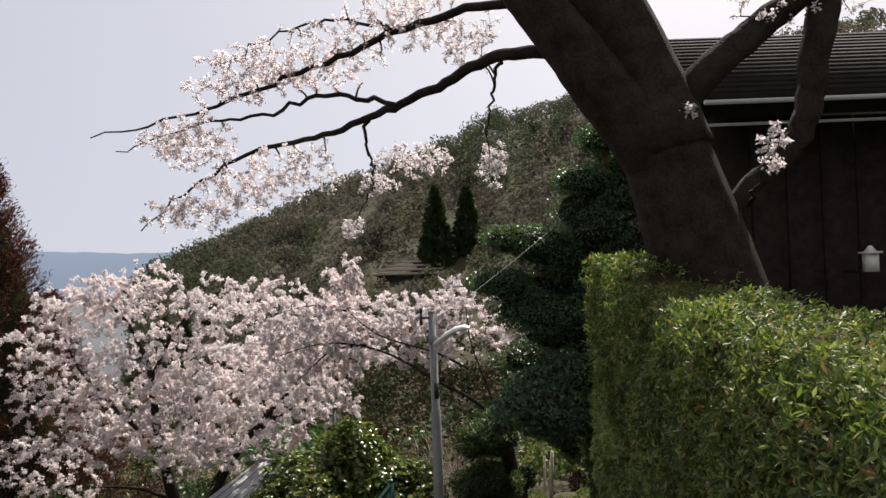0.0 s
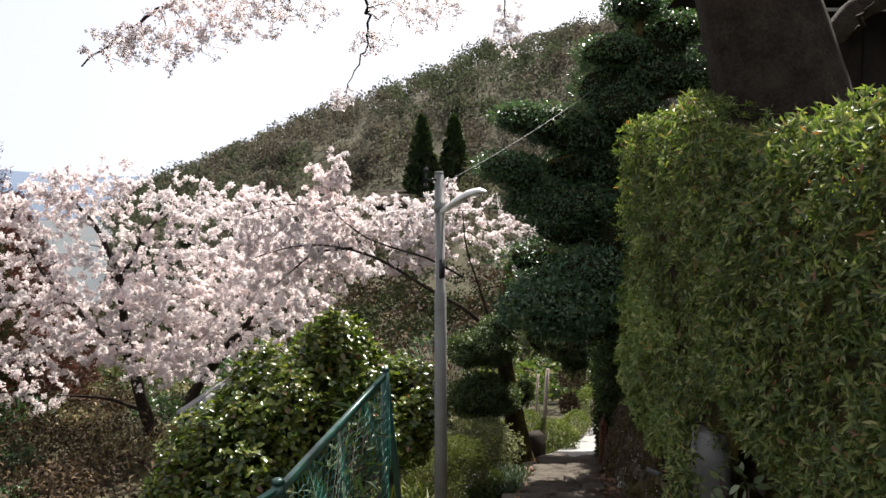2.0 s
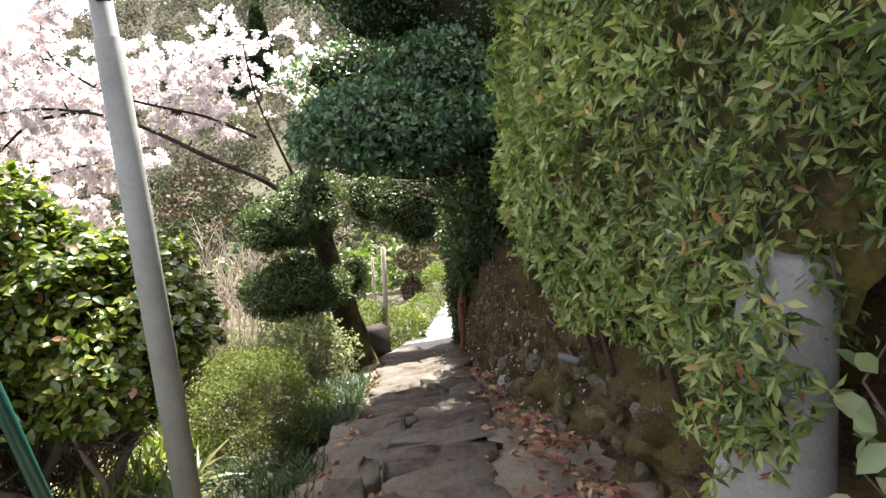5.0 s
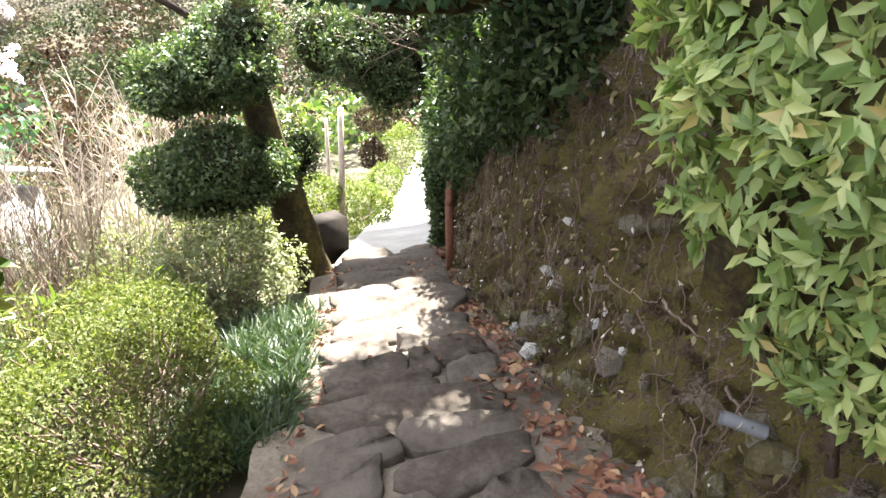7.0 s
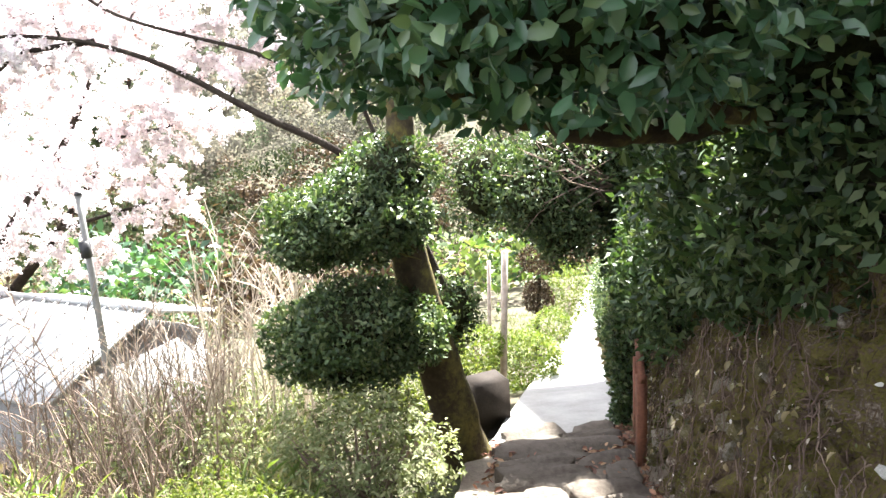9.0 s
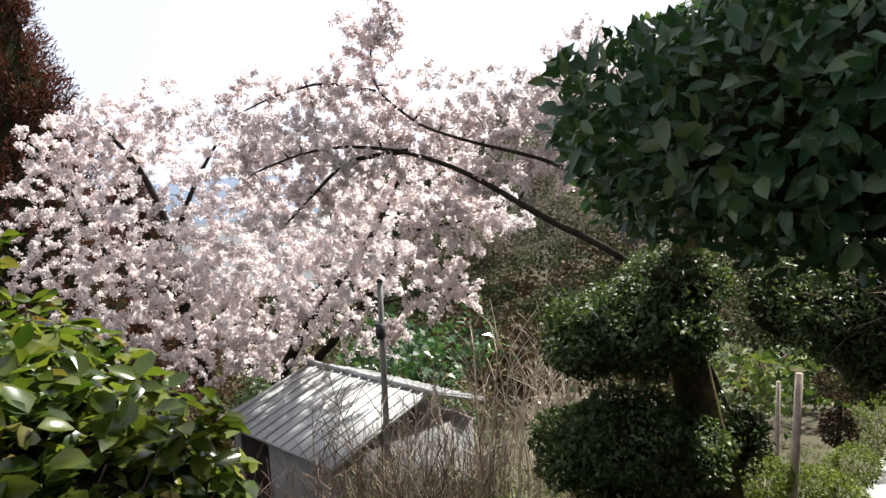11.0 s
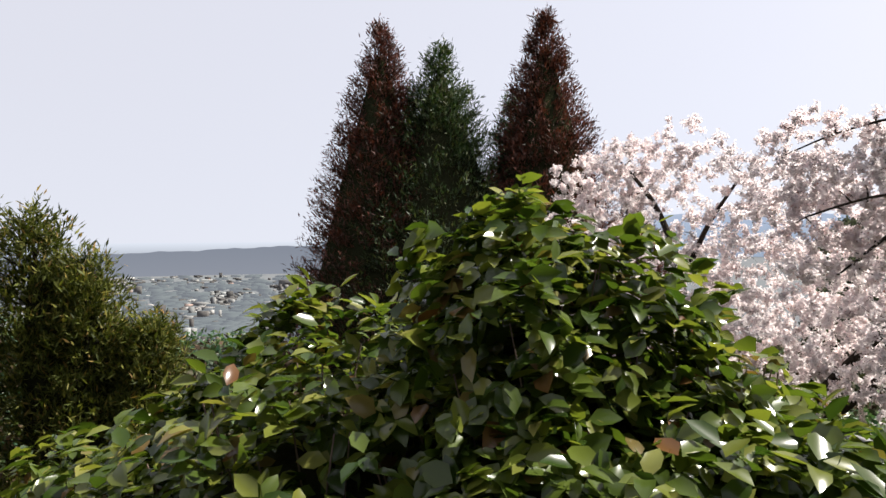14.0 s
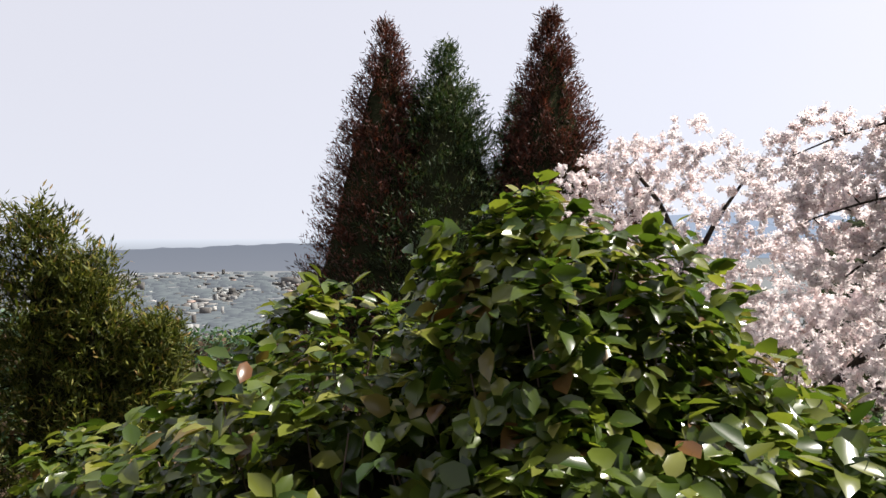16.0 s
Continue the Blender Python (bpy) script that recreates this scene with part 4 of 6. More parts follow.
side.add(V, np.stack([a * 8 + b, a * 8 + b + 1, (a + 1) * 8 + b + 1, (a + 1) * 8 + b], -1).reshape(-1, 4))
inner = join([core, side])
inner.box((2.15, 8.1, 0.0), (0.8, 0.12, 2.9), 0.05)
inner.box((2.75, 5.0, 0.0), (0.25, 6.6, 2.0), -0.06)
part("inner_growth", inner, "bark_moss", hedge, "dark filler for the shaded inside of the hedge")
stems = Geo()
for k in range(60):
    y = RNG.uniform(1.4, 8.2)
    x = float(np.interp(y, HY, HX)) + RNG.uniform(0.25, 0.6)
    stems.tube([(x + 0.1, y, hedge_bottom(y) - 0.25), (x, y + RNG.normal() * 0.1, hedge_bottom(y) + 0.2), (x - 0.15, y + RNG.normal() * 0.15, hedge_bottom(y) + 0.7)], [0.018, 0.014, 0.008], 5)
part("woody_growth", stems, "twig", hedge)


def cushion(g, c, r):
    """A lumpy dark body that stands in for shade inside a clipped cushion."""
    u_, v_ = np.meshgrid(np.arange(14) * 2 * np.pi / 14, np.linspace(0.12, np.pi - 0.12, 9))
    d = np.stack([np.cos(u_) * np.sin(v_), np.sin(u_) * np.sin(v_), np.cos(v_)], -1).reshape(-1, 3)
    P_ = np.asarray(c) + d * r * (1 + lump(d * 3 + np.asarray(c), 1.5, 0.14))[:, None]
    a_, b_ = np.meshgrid(np.arange(8), np.arange(14), indexing="ij")
    bn = (b_ + 1) % 14
    g.add(P_, np.stack([a_ * 14 + b_, a_ * 14 + bn, (a_ + 1) * 14 + bn, (a_ + 1) * 14 + b_], -1).reshape(-1, 4))


def leafy(name, label, category, at, pads, material, trunks=(), size=0.06, width=0.42, fine=False, bark="bark", twigs=0, group="", dense=0.0, near=(), near_size=0.03, **kw):
    """A shrub or clipped tree: leaf cushions carried on bent limbs."""
    ob = thing(name, label, category, at, group)
    gs = [pad(c, r, n, size, width, fine, seed=i * 1.7, **kw) for i, (c, r, n) in enumerate(pads)]
    gs += [pad(c, r, n, near_size, width, True, seed=i * 2.3, **kw) for i, (c, r, n) in enumerate(near)]
    pads = list(pads) + list(near)
    part("foliage", join(gs), material, ob, "", fine)
    # dark filler in each cushion so gaps between leaves read as shade
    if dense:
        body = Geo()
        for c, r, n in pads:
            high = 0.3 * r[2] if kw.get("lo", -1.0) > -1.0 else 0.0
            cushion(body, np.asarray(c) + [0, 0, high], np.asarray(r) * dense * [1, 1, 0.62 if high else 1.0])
        part("inner_growth", body, "core_shade", ob, "dark filler for the shaded inside", True)
    wood = Geo()
    for pts, r0, r1 in trunks:
        line = limb_points(pts, 5 * len(pts))
        line[1:-1] += RNG.normal(size=(len(line) - 2, 3)) * 0.006
        wood.tube(line, np.linspace(r0, r1, len(line)), 9)
    for c, r, n in pads:
        c, r = np.asarray(c), np.asarray(r)
        for k in range(twigs):
            e = c + unit(RNG.normal(size=3)) * r * 0.92
            s = c + [0, 0, -r[2] * 0.8] + RNG.normal(size=3) * 0.1 * r
            wood.tube([s, (s + e) / 2 + RNG.normal(size=3) * 0.06, e], [0.007, 0.005, 0.0025], 4, False)
    if wood.n:
        part("trunk" if trunks else "branching", wood, bark, ob, "", True)
    return ob


leafy("topiary_tree", "dark evergreen tree clipped into layered cushions over the path", "tree", (2.65, 10.9, -1.0),
      [((2.45, 10.7, 3.25), (0.42, 0.42, 0.22), 2400), ((3.05, 10.7, 2.95), (0.45, 0.45, 0.22), 2400), ((2.15, 10.7, 2.65), (0.5, 0.5, 0.22), 2880), ((3.05, 10.7, 2.32), (0.85, 0.7, 0.26), 4480),
       ((1.4, 10.7, 1.75), (0.58, 0.55, 0.24), 3520), ((0.82, 10.7, 1.18), (0.48, 0.5, 0.2), 2560), ((1.55, 10.7, 0.68), (0.72, 0.7, 0.33), 5440), ((2.3, 10.7, 1.9), (0.5, 0.6, 0.34), 2560), ((2.4, 10.7, 1.2), (0.5, 0.6, 0.4), 2400),
       ((2.3, 10.6, 0.3), (0.55, 0.7, 0.7), 3520), ((1.65, 10.75, 1.58), (0.55, 0.45, 0.26), 2600), ((0.97, 10.70, 1.81), (0.40, 0.42, 0.20), 1800), ((1.75, 10.90, 1.19), (0.50, 0.42, 0.26), 2000), ((1.29, 10.70, 0.75), (0.60, 0.50, 0.26), 2800), ((1.66, 10.85, 0.33), (0.55, 0.45, 0.24), 2200), ((0.96, 10.70, 1.09), (0.42, 0.42, 0.22), 2000),
       ((2.2, 10.95, 2.2), (0.55, 0.45, 0.4), 2200), ((2.1, 10.95, 1.35), (0.62, 0.5, 0.45), 2400), ((2.2, 10.95, 0.85), (0.6, 0.5, 0.5), 2200), ((2.75, 10.95, 2.7), (0.6, 0.5, 0.4), 2000), ((2.75, 10.95, 1.5), (0.6, 0.5, 0.6), 2000)],
      "topiary", [([(2.75, 11.0, -1.6), (2.6, 10.9, -0.3), (2.45, 10.8, 1.2), (2.5, 10.7, 3.1)], 0.2, 0.06), ([(2.62, 10.9, -0.8), (2.3, 10.55, -0.9), (1.95, 10.35, -1.0), (1.5, 10.12, -0.96), (1.15, 9.98, -0.84), (0.95, 9.9, -0.72)], 0.07, 0.018), ([(2.5, 10.8, -0.9), (2.2, 10.2, -1.0), (1.7, 9.7, -0.88)], 0.05, 0.02),
                  ([(2.5, 10.8, 0.3), (2.0, 10.7, 0.5), (1.4, 10.7, 0.6)], 0.06, 0.02), ([(2.5, 10.8, 1.2), (1.8, 10.7, 1.4), (0.8, 10.7, 1.0)], 0.05, 0.02), ([(2.5, 10.8, 1.9), (2.9, 10.7, 2.1), (3.2, 10.7, 2.2)], 0.05, 0.02)],
      0.043, 0.48, twigs=14, dense=0.74, lumpy=0.22,
      # the last three near cushions are added overhead to shade the path
      bark="bark_moss", near=[((1.38, 10.0, -0.55), (0.76, 0.8, 0.33), 9000), ((1.85, 10.2, -0.2), (0.55, 0.6, 0.35), 3200), ((2.3, 10.1, -0.6), (0.6, 0.6, 0.45), 4500), ((1.55, 10.75, -0.42), (0.75, 0.42, 0.3), 2800), ((1.45, 11.5, -0.1), (0.7, 0.5, 0.28), 1800), ((2.15, 11.75, -0.3), (0.6, 0.55, 0.32), 1800)], near_size=0.054)
WALL_PADS = [(9.95, -1.05, 0.3, 0.26), (10.4, -1.3, 0.36, 0.33), (10.75, -1.45, 0.36, 0.33), (11.15, -1.4, 0.42, 0.42), (11.2, -1.75, 0.24, 0.24), (11.6, -1.7, 0.4, 0.4), (12.1, -2.1, 0.34, 0.36), (12.6, -2.4, 0.32, 0.34)]
leafy("wall_shrub", "glossy evergreen shrub hanging over the stone wall", "shrub", (2.75, 11.5, -1.8),
      [((float(wall_x(y)) + 0.17, y, z), (r, 0.42, h), int(8000 * r)) for y, z, r, h in WALL_PADS], "wall_leaf", [], 0.066, 0.4, twigs=16, lumpy=0.34, inward=0.5, dense=0.6)
leafy("bank_shrub", "dark evergreen shrubs along the top of the bank", "shrub", (3.5, 13.8, -2.4), [((3.3, 13.4, -1.9), (0.6, 0.8, 0.6), 2600), ((3.7, 14.5, -2.2), (0.6, 0.8, 0.7), 2400), ((3.4, 12.3, -1.4), (0.6, 0.7, 0.6), 2400)], "topiary", [], 0.06, 0.45, twigs=12)
leafy("clipped_tree", "evergreen tree clipped in two tiers on a leaning trunk", "tree", (1.45, 13.15, -3.8),
      [((0.46, 12.75, -1.71), (0.35, 0.4, 0.25), 5200), ((0.87, 12.80, -1.69), (0.35, 0.4, 0.25), 5200), ((0.66, 12.70, -1.58), (0.36, 0.4, 0.22), 4200), ((0.96, 12.95, -1.38), (0.36, 0.35, 0.24), 2200),
       ((0.40, 12.70, -2.44), (0.37, 0.4, 0.25), 5200), ((0.92, 12.75, -2.49), (0.36, 0.4, 0.25), 5200), ((0.64, 12.60, -2.30), (0.38, 0.4, 0.26), 4200), ((0.61, 12.80, -2.68), (0.42, 0.4, 0.16), 2600), ((1.38, 13.30, -2.55), (0.2, 0.25, 0.26), 900)], "clipped",
      [([(1.46, 13.15, -4.0), (1.3, 13.1, -3.3), (1.12, 13.05, -2.5), (1.02, 13.0, -1.8), (1.06, 13.0, -1.1), (1.1, 13.1, -0.3)], 0.21, 0.07)], 0.044, 0.5, False, "bark_moss", 16, dense=0.72, lumpy=0.3, inward=0.3)
leafy("round_tree", "dark round-clipped evergreen above the garden lane", "tree", (2.9, 13.75, -4.0),
      [((2.16, 13.70, -1.76), (0.42, 0.45, 0.36), 4600), ((2.36, 13.70, -2.02), (0.34, 0.42, 0.34), 3400), ((2.46, 13.80, -1.50), (0.5, 0.5, 0.36), 3000), ((1.78, 14.10, -1.70), (0.34, 0.4, 0.4), 1800)], "clipped", [([(2.98, 13.75, -4.2), (2.95, 13.75, -3.0), (2.85, 13.75, -2.1), (2.5, 13.7, -1.7)], 0.08, 0.04)], 0.045, 0.48, twigs=14, dense=0.7, lumpy=0.3)
leafy("ivy_column", "old post wrapped in hanging green ivy at the lane corner", "ivy", (2.86, 13.55, -4.0),
      [((2.86 + 0.05 * math.sin(3 * k), 13.52, -3.75 + 0.36 * k), (0.15 + 0.03 * (k % 3), 0.24, 0.3), 1500) for k in range(8)], "wall_leaf", [([(2.9, 13.6, -4.2), (2.9, 13.6, -1.2)], 0.07, 0.06)], 0.05, 0.5, twigs=8, lumpy=0.3, dense=0.6)
bare = Geo()
for k in range(46):
    e = np.array((2.30, 13.40, -1.54)) + RNG.normal(size=3) * [0.16, 0.15, 0.16]
    st_ = np.array([2.85, 13.6, -1.75]) + RNG.normal(size=3) * 0.06
    bare.tube([st_, (st_ + e) / 2 + RNG.normal(size=3) * 0.05, e, e + RNG.normal(size=3) * 0.1], [0.008, 0.006, 0.004, 0.002], 4, False)
tagged(part("bare_twigs", bare, "brush_stem"), "bare pale brown twigs above the ivy column", "twigs", "", "stuff")
leafy("camellia_bush", "broad camellia bush with large glossy leaves beside the fence", "bush", (-1.3, 9.1, -3.0),
                 [((-1.27, 9.05, -1.6), (0.6, 0.6, 1.12), 1450), ((-1.75, 8.62, -1.8), (0.8, 0.74, 1.0), 1250), ((-1.1, 9.4, -1.8), (0.75, 0.62, 1.05), 850), ((-2.2, 8.15, -2.12), (0.75, 0.7, 0.9), 900), ((-0.92, 9.0, -1.62), (0.6, 0.68, 0.64), 800), ((-0.66, 8.72, -1.8), (0.42, 0.5, 0.42), 460), ((-0.3, 8.76, -1.58), (0.3, 0.36, 0.34), 280), ((-0.48, 9.2, -1.5), (0.44, 0.42, 0.48), 440), ((-0.98, 8.78, -1.5), (0.36, 0.36, 0.52), 480)],
                 "camellia", [([(-1.2, 9.0, -3.2), (-1.25, 9.0, -2.3), (-1.35, 9.0, -1.2)], 0.07, 0.03), ([(-1.25, 9.0, -2.6), (-0.9, 8.8, -2.0), (-0.75, 8.7, -1.6)], 0.04, 0.015), ([(-1.25, 9.0, -2.6), (-1.7, 8.7, -2.0), (-1.9, 8.5, -1.2)], 0.04, 0.015), ([(-1.0, 8.8, -3.2), (-0.8, 8.75, -2.6), (-0.45, 8.75, -1.9), (-0.3, 8.76, -1.5)], 0.05, 0.015), ([(-0.95, 8.85, -3.2), (-1.05, 8.7, -2.5), (-1.5, 8.4, -2.0), (-1.7, 8.4, -1.4)], 0.045, 0.015), ([(-1.9, 8.4, -3.3), (-2.0, 8.3, -2.5), (-2.2, 8.2, -1.6)], 0.05, 0.02), ([(-0.85, 8.7, -3.1), (-0.7, 8.6, -2.4), (-0.9, 8.5, -1.8)], 0.035, 0.012)],
                 0.07, 0.6, True, "brush_stem", 150, inward=0.34, whorl=6, lumpy=0.2, dense=0.6, lo=-0.2)
leafy("azalea_bush", "pale green azalea bush on thin grey stems", "bush", (0.65, 12.0, -3.5), [((0.62, 12.1, -3.02), (0.58, 0.5, 0.44), 1500)], "azalea_pale", [([(0.62 + 0.05 * math.cos(2 * k), 12.1 + 0.05 * math.sin(2 * k), -3.6), (0.62 + 0.2 * math.cos(2 * k), 12.1 + 0.2 * math.sin(2 * k), -3.2), (0.62 + 0.42 * math.cos(2 * k), 12.1 + 0.36 * math.sin(2 * k), -2.85)], 0.014, 0.005) for k in range(12)], 0.042, 0.4, bark="brush_stem", twigs=50, inward=0.45, whorl=5, lumpy=0.28)
leafy("azalea_bush", "bright yellow-green azalea bush beside the path", "bush", (0.0, 9.9, -3.0),
      [((0.02, 10.05, -2.8), (0.62, 0.75, 0.46), 15000), ((-0.1, 10.9, -2.92), (0.5, 0.5, 0.42), 6000)], "azalea",
      [([(0.1 + 0.12 * math.cos(2.4 * k), 10.05 + 0.14 * math.sin(2.4 * k), -3.15), (0.08 + 0.3 * math.cos(2.4 * k), 10.05 + 0.34 * math.sin(2.4 * k), -2.85), (0.05 + 0.5 * math.cos(2.4 * k + 0.2), 10.05 + 0.6 * math.sin(2.4 * k + 0.2), -2.5)], 0.011, 0.004) for k in range(26)],
      0.026, 0.42, bark="brush_stem", twigs=70, inward=0.25, lo=0.05, lumpy=0.34)


def spire(label, at, top, radius, material, n, seed):
    """A cedar: a straight stem and up-curved boughs of feathery sprays."""
    tree = thing("cedar_tree", label, "tree", at, "cedars")
    at, h = np.asarray(at, float), top - at[2]
    part("trunk", Geo().tube([at, at + [0, 0, h * 0.5], at + [0, 0, h * 0.97]], [0.22, 0.13, 0.02], 8), "bark", tree)
    # solid dark cone added to imitate shade behind the sprays
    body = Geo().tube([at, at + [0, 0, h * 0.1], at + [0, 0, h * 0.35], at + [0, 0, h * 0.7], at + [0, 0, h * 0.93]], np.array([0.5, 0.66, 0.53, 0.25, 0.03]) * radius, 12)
    part("inner_growth", body, "core_shade", tree, "dark filler for the shaded inside", True)
    boughs, P, A = Geo(), [], []
    for k in range(n):
        u = 1 - RNG.random() ** 0.65
        u = min(u, 0.985)
        phi = RNG.uniform(0, 2 * np.pi)
        R = radius * (1 - u) ** 0.84 * RNG.uniform(0.84, 1.03) + 0.03
        o = np.array([math.cos(phi), math.sin(phi), 0])
        s = at + [0, 0, u * h]
        e = s + o * R + [0, 0, R * 0.25 + 0.12]
        m = s + o * R * 0.55 - [0, 0, R * 0.08]
        if k % 3 == 0:
            boughs.tube([s, m, e], [0.03, 0.02, 0.006], 4, False)
        q_ = RNG.uniform(0.45, 1.0, 42)[:, None]
        c = s * (1 - q_) ** 2 + 2 * m * q_ * (1 - q_) + e * q_ * q_ + RNG.normal(size=(42, 3)) * 0.09
        P.append(c)
        A.append(o * 0.6 + [0, 0, 0.75] + RNG.normal(size=(42, 3)) * 0.5)
    tagged(part("boughs", boughs, "bark", tree), "", "", "", "stuff")
    part("crown", blades(np.concatenate(P), np.concatenate(A), 0.165 if at[1] < 100 else 0.9, 0.2 if at[1] < 100 else 0.4, 0.2, 0.15), material, tree)


spire("tall cedar with rust-red winter foliage", (-17.5, 18.9, -7.5), 5.6, 4.0, "cedar_red", 1700, 1)
spire("tall dark green cedar between two rust-red ones", (-16.4, 20.2, -7.5), 4.95, 5.0, "cedar_green", 1900, 2)
spire("tall cedar with rust-red winter foliage", (-14.5, 22.6, -7.5), 5.85, 4.0, "cedar_red", 1800, 3)
spire("smaller green cedar behind the red one", (-15.9, 22.6, -7.5), 3.7, 3.2, "cedar_green", 900, 4)
spire("rust-brown cedar behind the blossoming cherry", (-14.8, 27, -8.0), 0.8, 3.2, "cedar_red", 900, 7)
for k, (az, r, h) in enumerate(((-20.2, 118, 8.5), (-21.6, 122, 8.0), (-23.5, 119, 6.5), (-18.6, 130, 8.5))):
    x, y = r * math.sin(radians(az)), 2 + r * math.cos(radians(az))
    spire("small dark conifer at the foot of the hill", (x, y, float(ground_z(x, y)) - 0.5), float(ground_z(x, y)) + h, 1.8, "cedar_green", 120, 10 + k)
spire("dark cedar on the far valley side", (-1.3, 150, -3), 17.0, 5.0, "cedar_green", 420, 5)
spire("dark cedar on the far valley side", (5.4, 153, -3), 17.5, 5.2, "cedar_green", 420, 6)


def cypress(label, at, tops, n):
    """A bushy conifer: several leading shoots, side shoots that end in upturned tufts of sprays."""
    tree = thing("cypress_tree", label, "tree", at, "cypresses")
    at = np.asarray(at, float)
    wood, body, P, A = Geo(), Geo(), [], []
    for (tx, ty, tz), R in tops:
        top = np.array([tx, ty, tz])
        wood.tube([at, (at + top) / 2, top], [0.14, 0.09, 0.01], 7)
        # dark filler around each leader, shade put into its colour
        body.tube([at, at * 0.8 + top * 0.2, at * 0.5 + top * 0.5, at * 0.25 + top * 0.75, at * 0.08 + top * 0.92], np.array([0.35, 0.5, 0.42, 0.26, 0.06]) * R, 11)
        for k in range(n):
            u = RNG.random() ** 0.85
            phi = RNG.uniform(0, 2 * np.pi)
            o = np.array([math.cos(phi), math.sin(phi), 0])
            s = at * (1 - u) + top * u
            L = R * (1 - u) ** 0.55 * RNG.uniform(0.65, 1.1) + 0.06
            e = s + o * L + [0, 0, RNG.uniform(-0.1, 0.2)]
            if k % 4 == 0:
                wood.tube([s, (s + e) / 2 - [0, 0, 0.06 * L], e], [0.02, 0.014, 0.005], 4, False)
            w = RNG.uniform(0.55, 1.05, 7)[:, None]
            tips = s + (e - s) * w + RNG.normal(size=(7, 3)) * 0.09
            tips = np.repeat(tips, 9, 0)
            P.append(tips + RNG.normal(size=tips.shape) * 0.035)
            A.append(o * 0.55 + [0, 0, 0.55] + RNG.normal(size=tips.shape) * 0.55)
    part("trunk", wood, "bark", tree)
    part("inner_growth", body, "core_shade", tree, "dark filler for the shaded inside", True)
    part("crown", blades(np.concatenate(P), np.concatenate(A), 0.1, 0.2, 0.15, -0.12), "cypress", tree)


cypress("bushy green cypress with feathery tufts on the slope", (-9.3, 7.0, -5.0), [((-9.09, 7.22, 1.52), 2.1), ((-8.68, 8.05, -0.04), 1.5), ((-8.2, 6.9, -1.3), 1.4)], 430)
cypress("low olive-brown cypress with nodding tips on the slope", (-8.9, 9.4, -5.2), [((-8.41, 8.72, -0.43), 0.95), ((-8.12, 9.20, -0.89), 0.9), ((-7.97, 9.82, -1.57), 0.8)], 340)

# undergrowth of the slopes
under = {"shrub": [], "topiary": [], "straw": [], "wood_brown": [], "scrub": []}
for k in range(190):
    x, y = RNG.uniform(-13, -2.6), RNG.uniform(5.5, 34)
    if (-6.6 < x < -1.3 and 15.6 < y < 21) or (y < 12 and x > -3.4) or math.hypot(x - 0.3, y - 7.7) < 3:
        continue
    s = RNG.uniform(0.5, 1.1)
    z = float(ground_z(x, y))
    kind = ("topiary", "scrub", "scrub", "straw")[int(RNG.integers(0, 4))]
    under[kind].append(pad((x, y, z + s * 0.35), (s, s, s * 0.75), 420, 0.13, 0.4, lo=-0.3, inward=0.7, lumpy=0.3))
for k in range(150):
    x, y = RNG.uniform(-26, 22), RNG.uniform(24, 62)
    s = RNG.uniform(1.0, 2.2)
    z = float(ground_z(x, y))
    if 1 < x - 0.4 * (y - 16) < 12 and y < 34:
        continue
    kind = ("topiary", "scrub", "scrub", "shrub")[int(RNG.integers(0, 4))]
    under[kind].append(pad((x, y, z + s * 0.5), (s, s, s), 360, 0.3, 0.45, lo=-0.3, inward=0.7, lumpy=0.3))
for k in range(170):
    az, r = radians(RNG.uniform(-88, -48)), RNG.uniform(13, 48)
    x, y, s = r * math.sin(az), 2 + r * math.cos(az), RNG.uniform(0.6, 1.3)
    if math.hypot(x + 7.5, y - 20.5) < 4:
        continue
    kind = ("topiary", "scrub", "scrub", "topiary", "shrub")[int(RNG.integers(0, 5))]
    under[kind].append(pad((x, y, float(ground_z(x, y)) + s * 0.5), (s * 1.2, s * 1.2, s), 260, 0.24, 0.45, lo=-0.2, inward=0.6, lumpy=0.3))
UL = {"shrub": "grey-green bushes on the slope", "topiary": "dark evergreen bushes on the slope", "straw": "dry brown brush on the slope", "wood_brown": "leafless brown bushes on the slope", "scrub": "dark brown scrub on the slope"}
for kind, gs in under.items():
    if gs:
        tagged(part("undergrowth", join(gs), kind), UL[kind], "bushes", "", "stuff")


def tufts(n, box, length, width, material, name, label, lean=0.5, up=1.0, per=14, droop=0.5, keep=None):
    x, y = RNG.uniform(box[0], box[1], n), RNG.uniform(box[2], box[3], n)
    if keep is not None:
        ok = keep(x, y)
        x, y = x[ok], y[ok]
    P = np.repeat(np.stack([x, y, np.where(x > np.interp(y, MID_Y, MID_X) - 0.8, path_z(y), ground_z(x, y)) - 0.04], 1), per, 0)
    P = P + RNG.normal(size=P.shape) * [0.03, 0.03, 0.0]
    A = RNG.normal(size=P.shape) * lean + [0, 0, up]
    return tagged(part(name, blades(P, A, length, width, 0.15, droop, True), material), label, "grass", "", "stuff")


edge = lambda x, y: x < np.interp(y, MID_Y, MID_X) - 0.62
tufts(900, (0.2, 1.3, 9.5, 11.7), 0.19, 0.05, "grass", "lily_turf", "dark green tufts of lily turf along the path edge", keep=lambda x, y: edge(x, y) & (x > np.interp(y, MID_Y, MID_X) - 1.15), per=16)
tufts(170, (-0.5, 0.5, 6.2, 9.0), 0.16, 0.05, "grass", "path_grass", "green grass at the foot of the fence and pole", keep=edge)
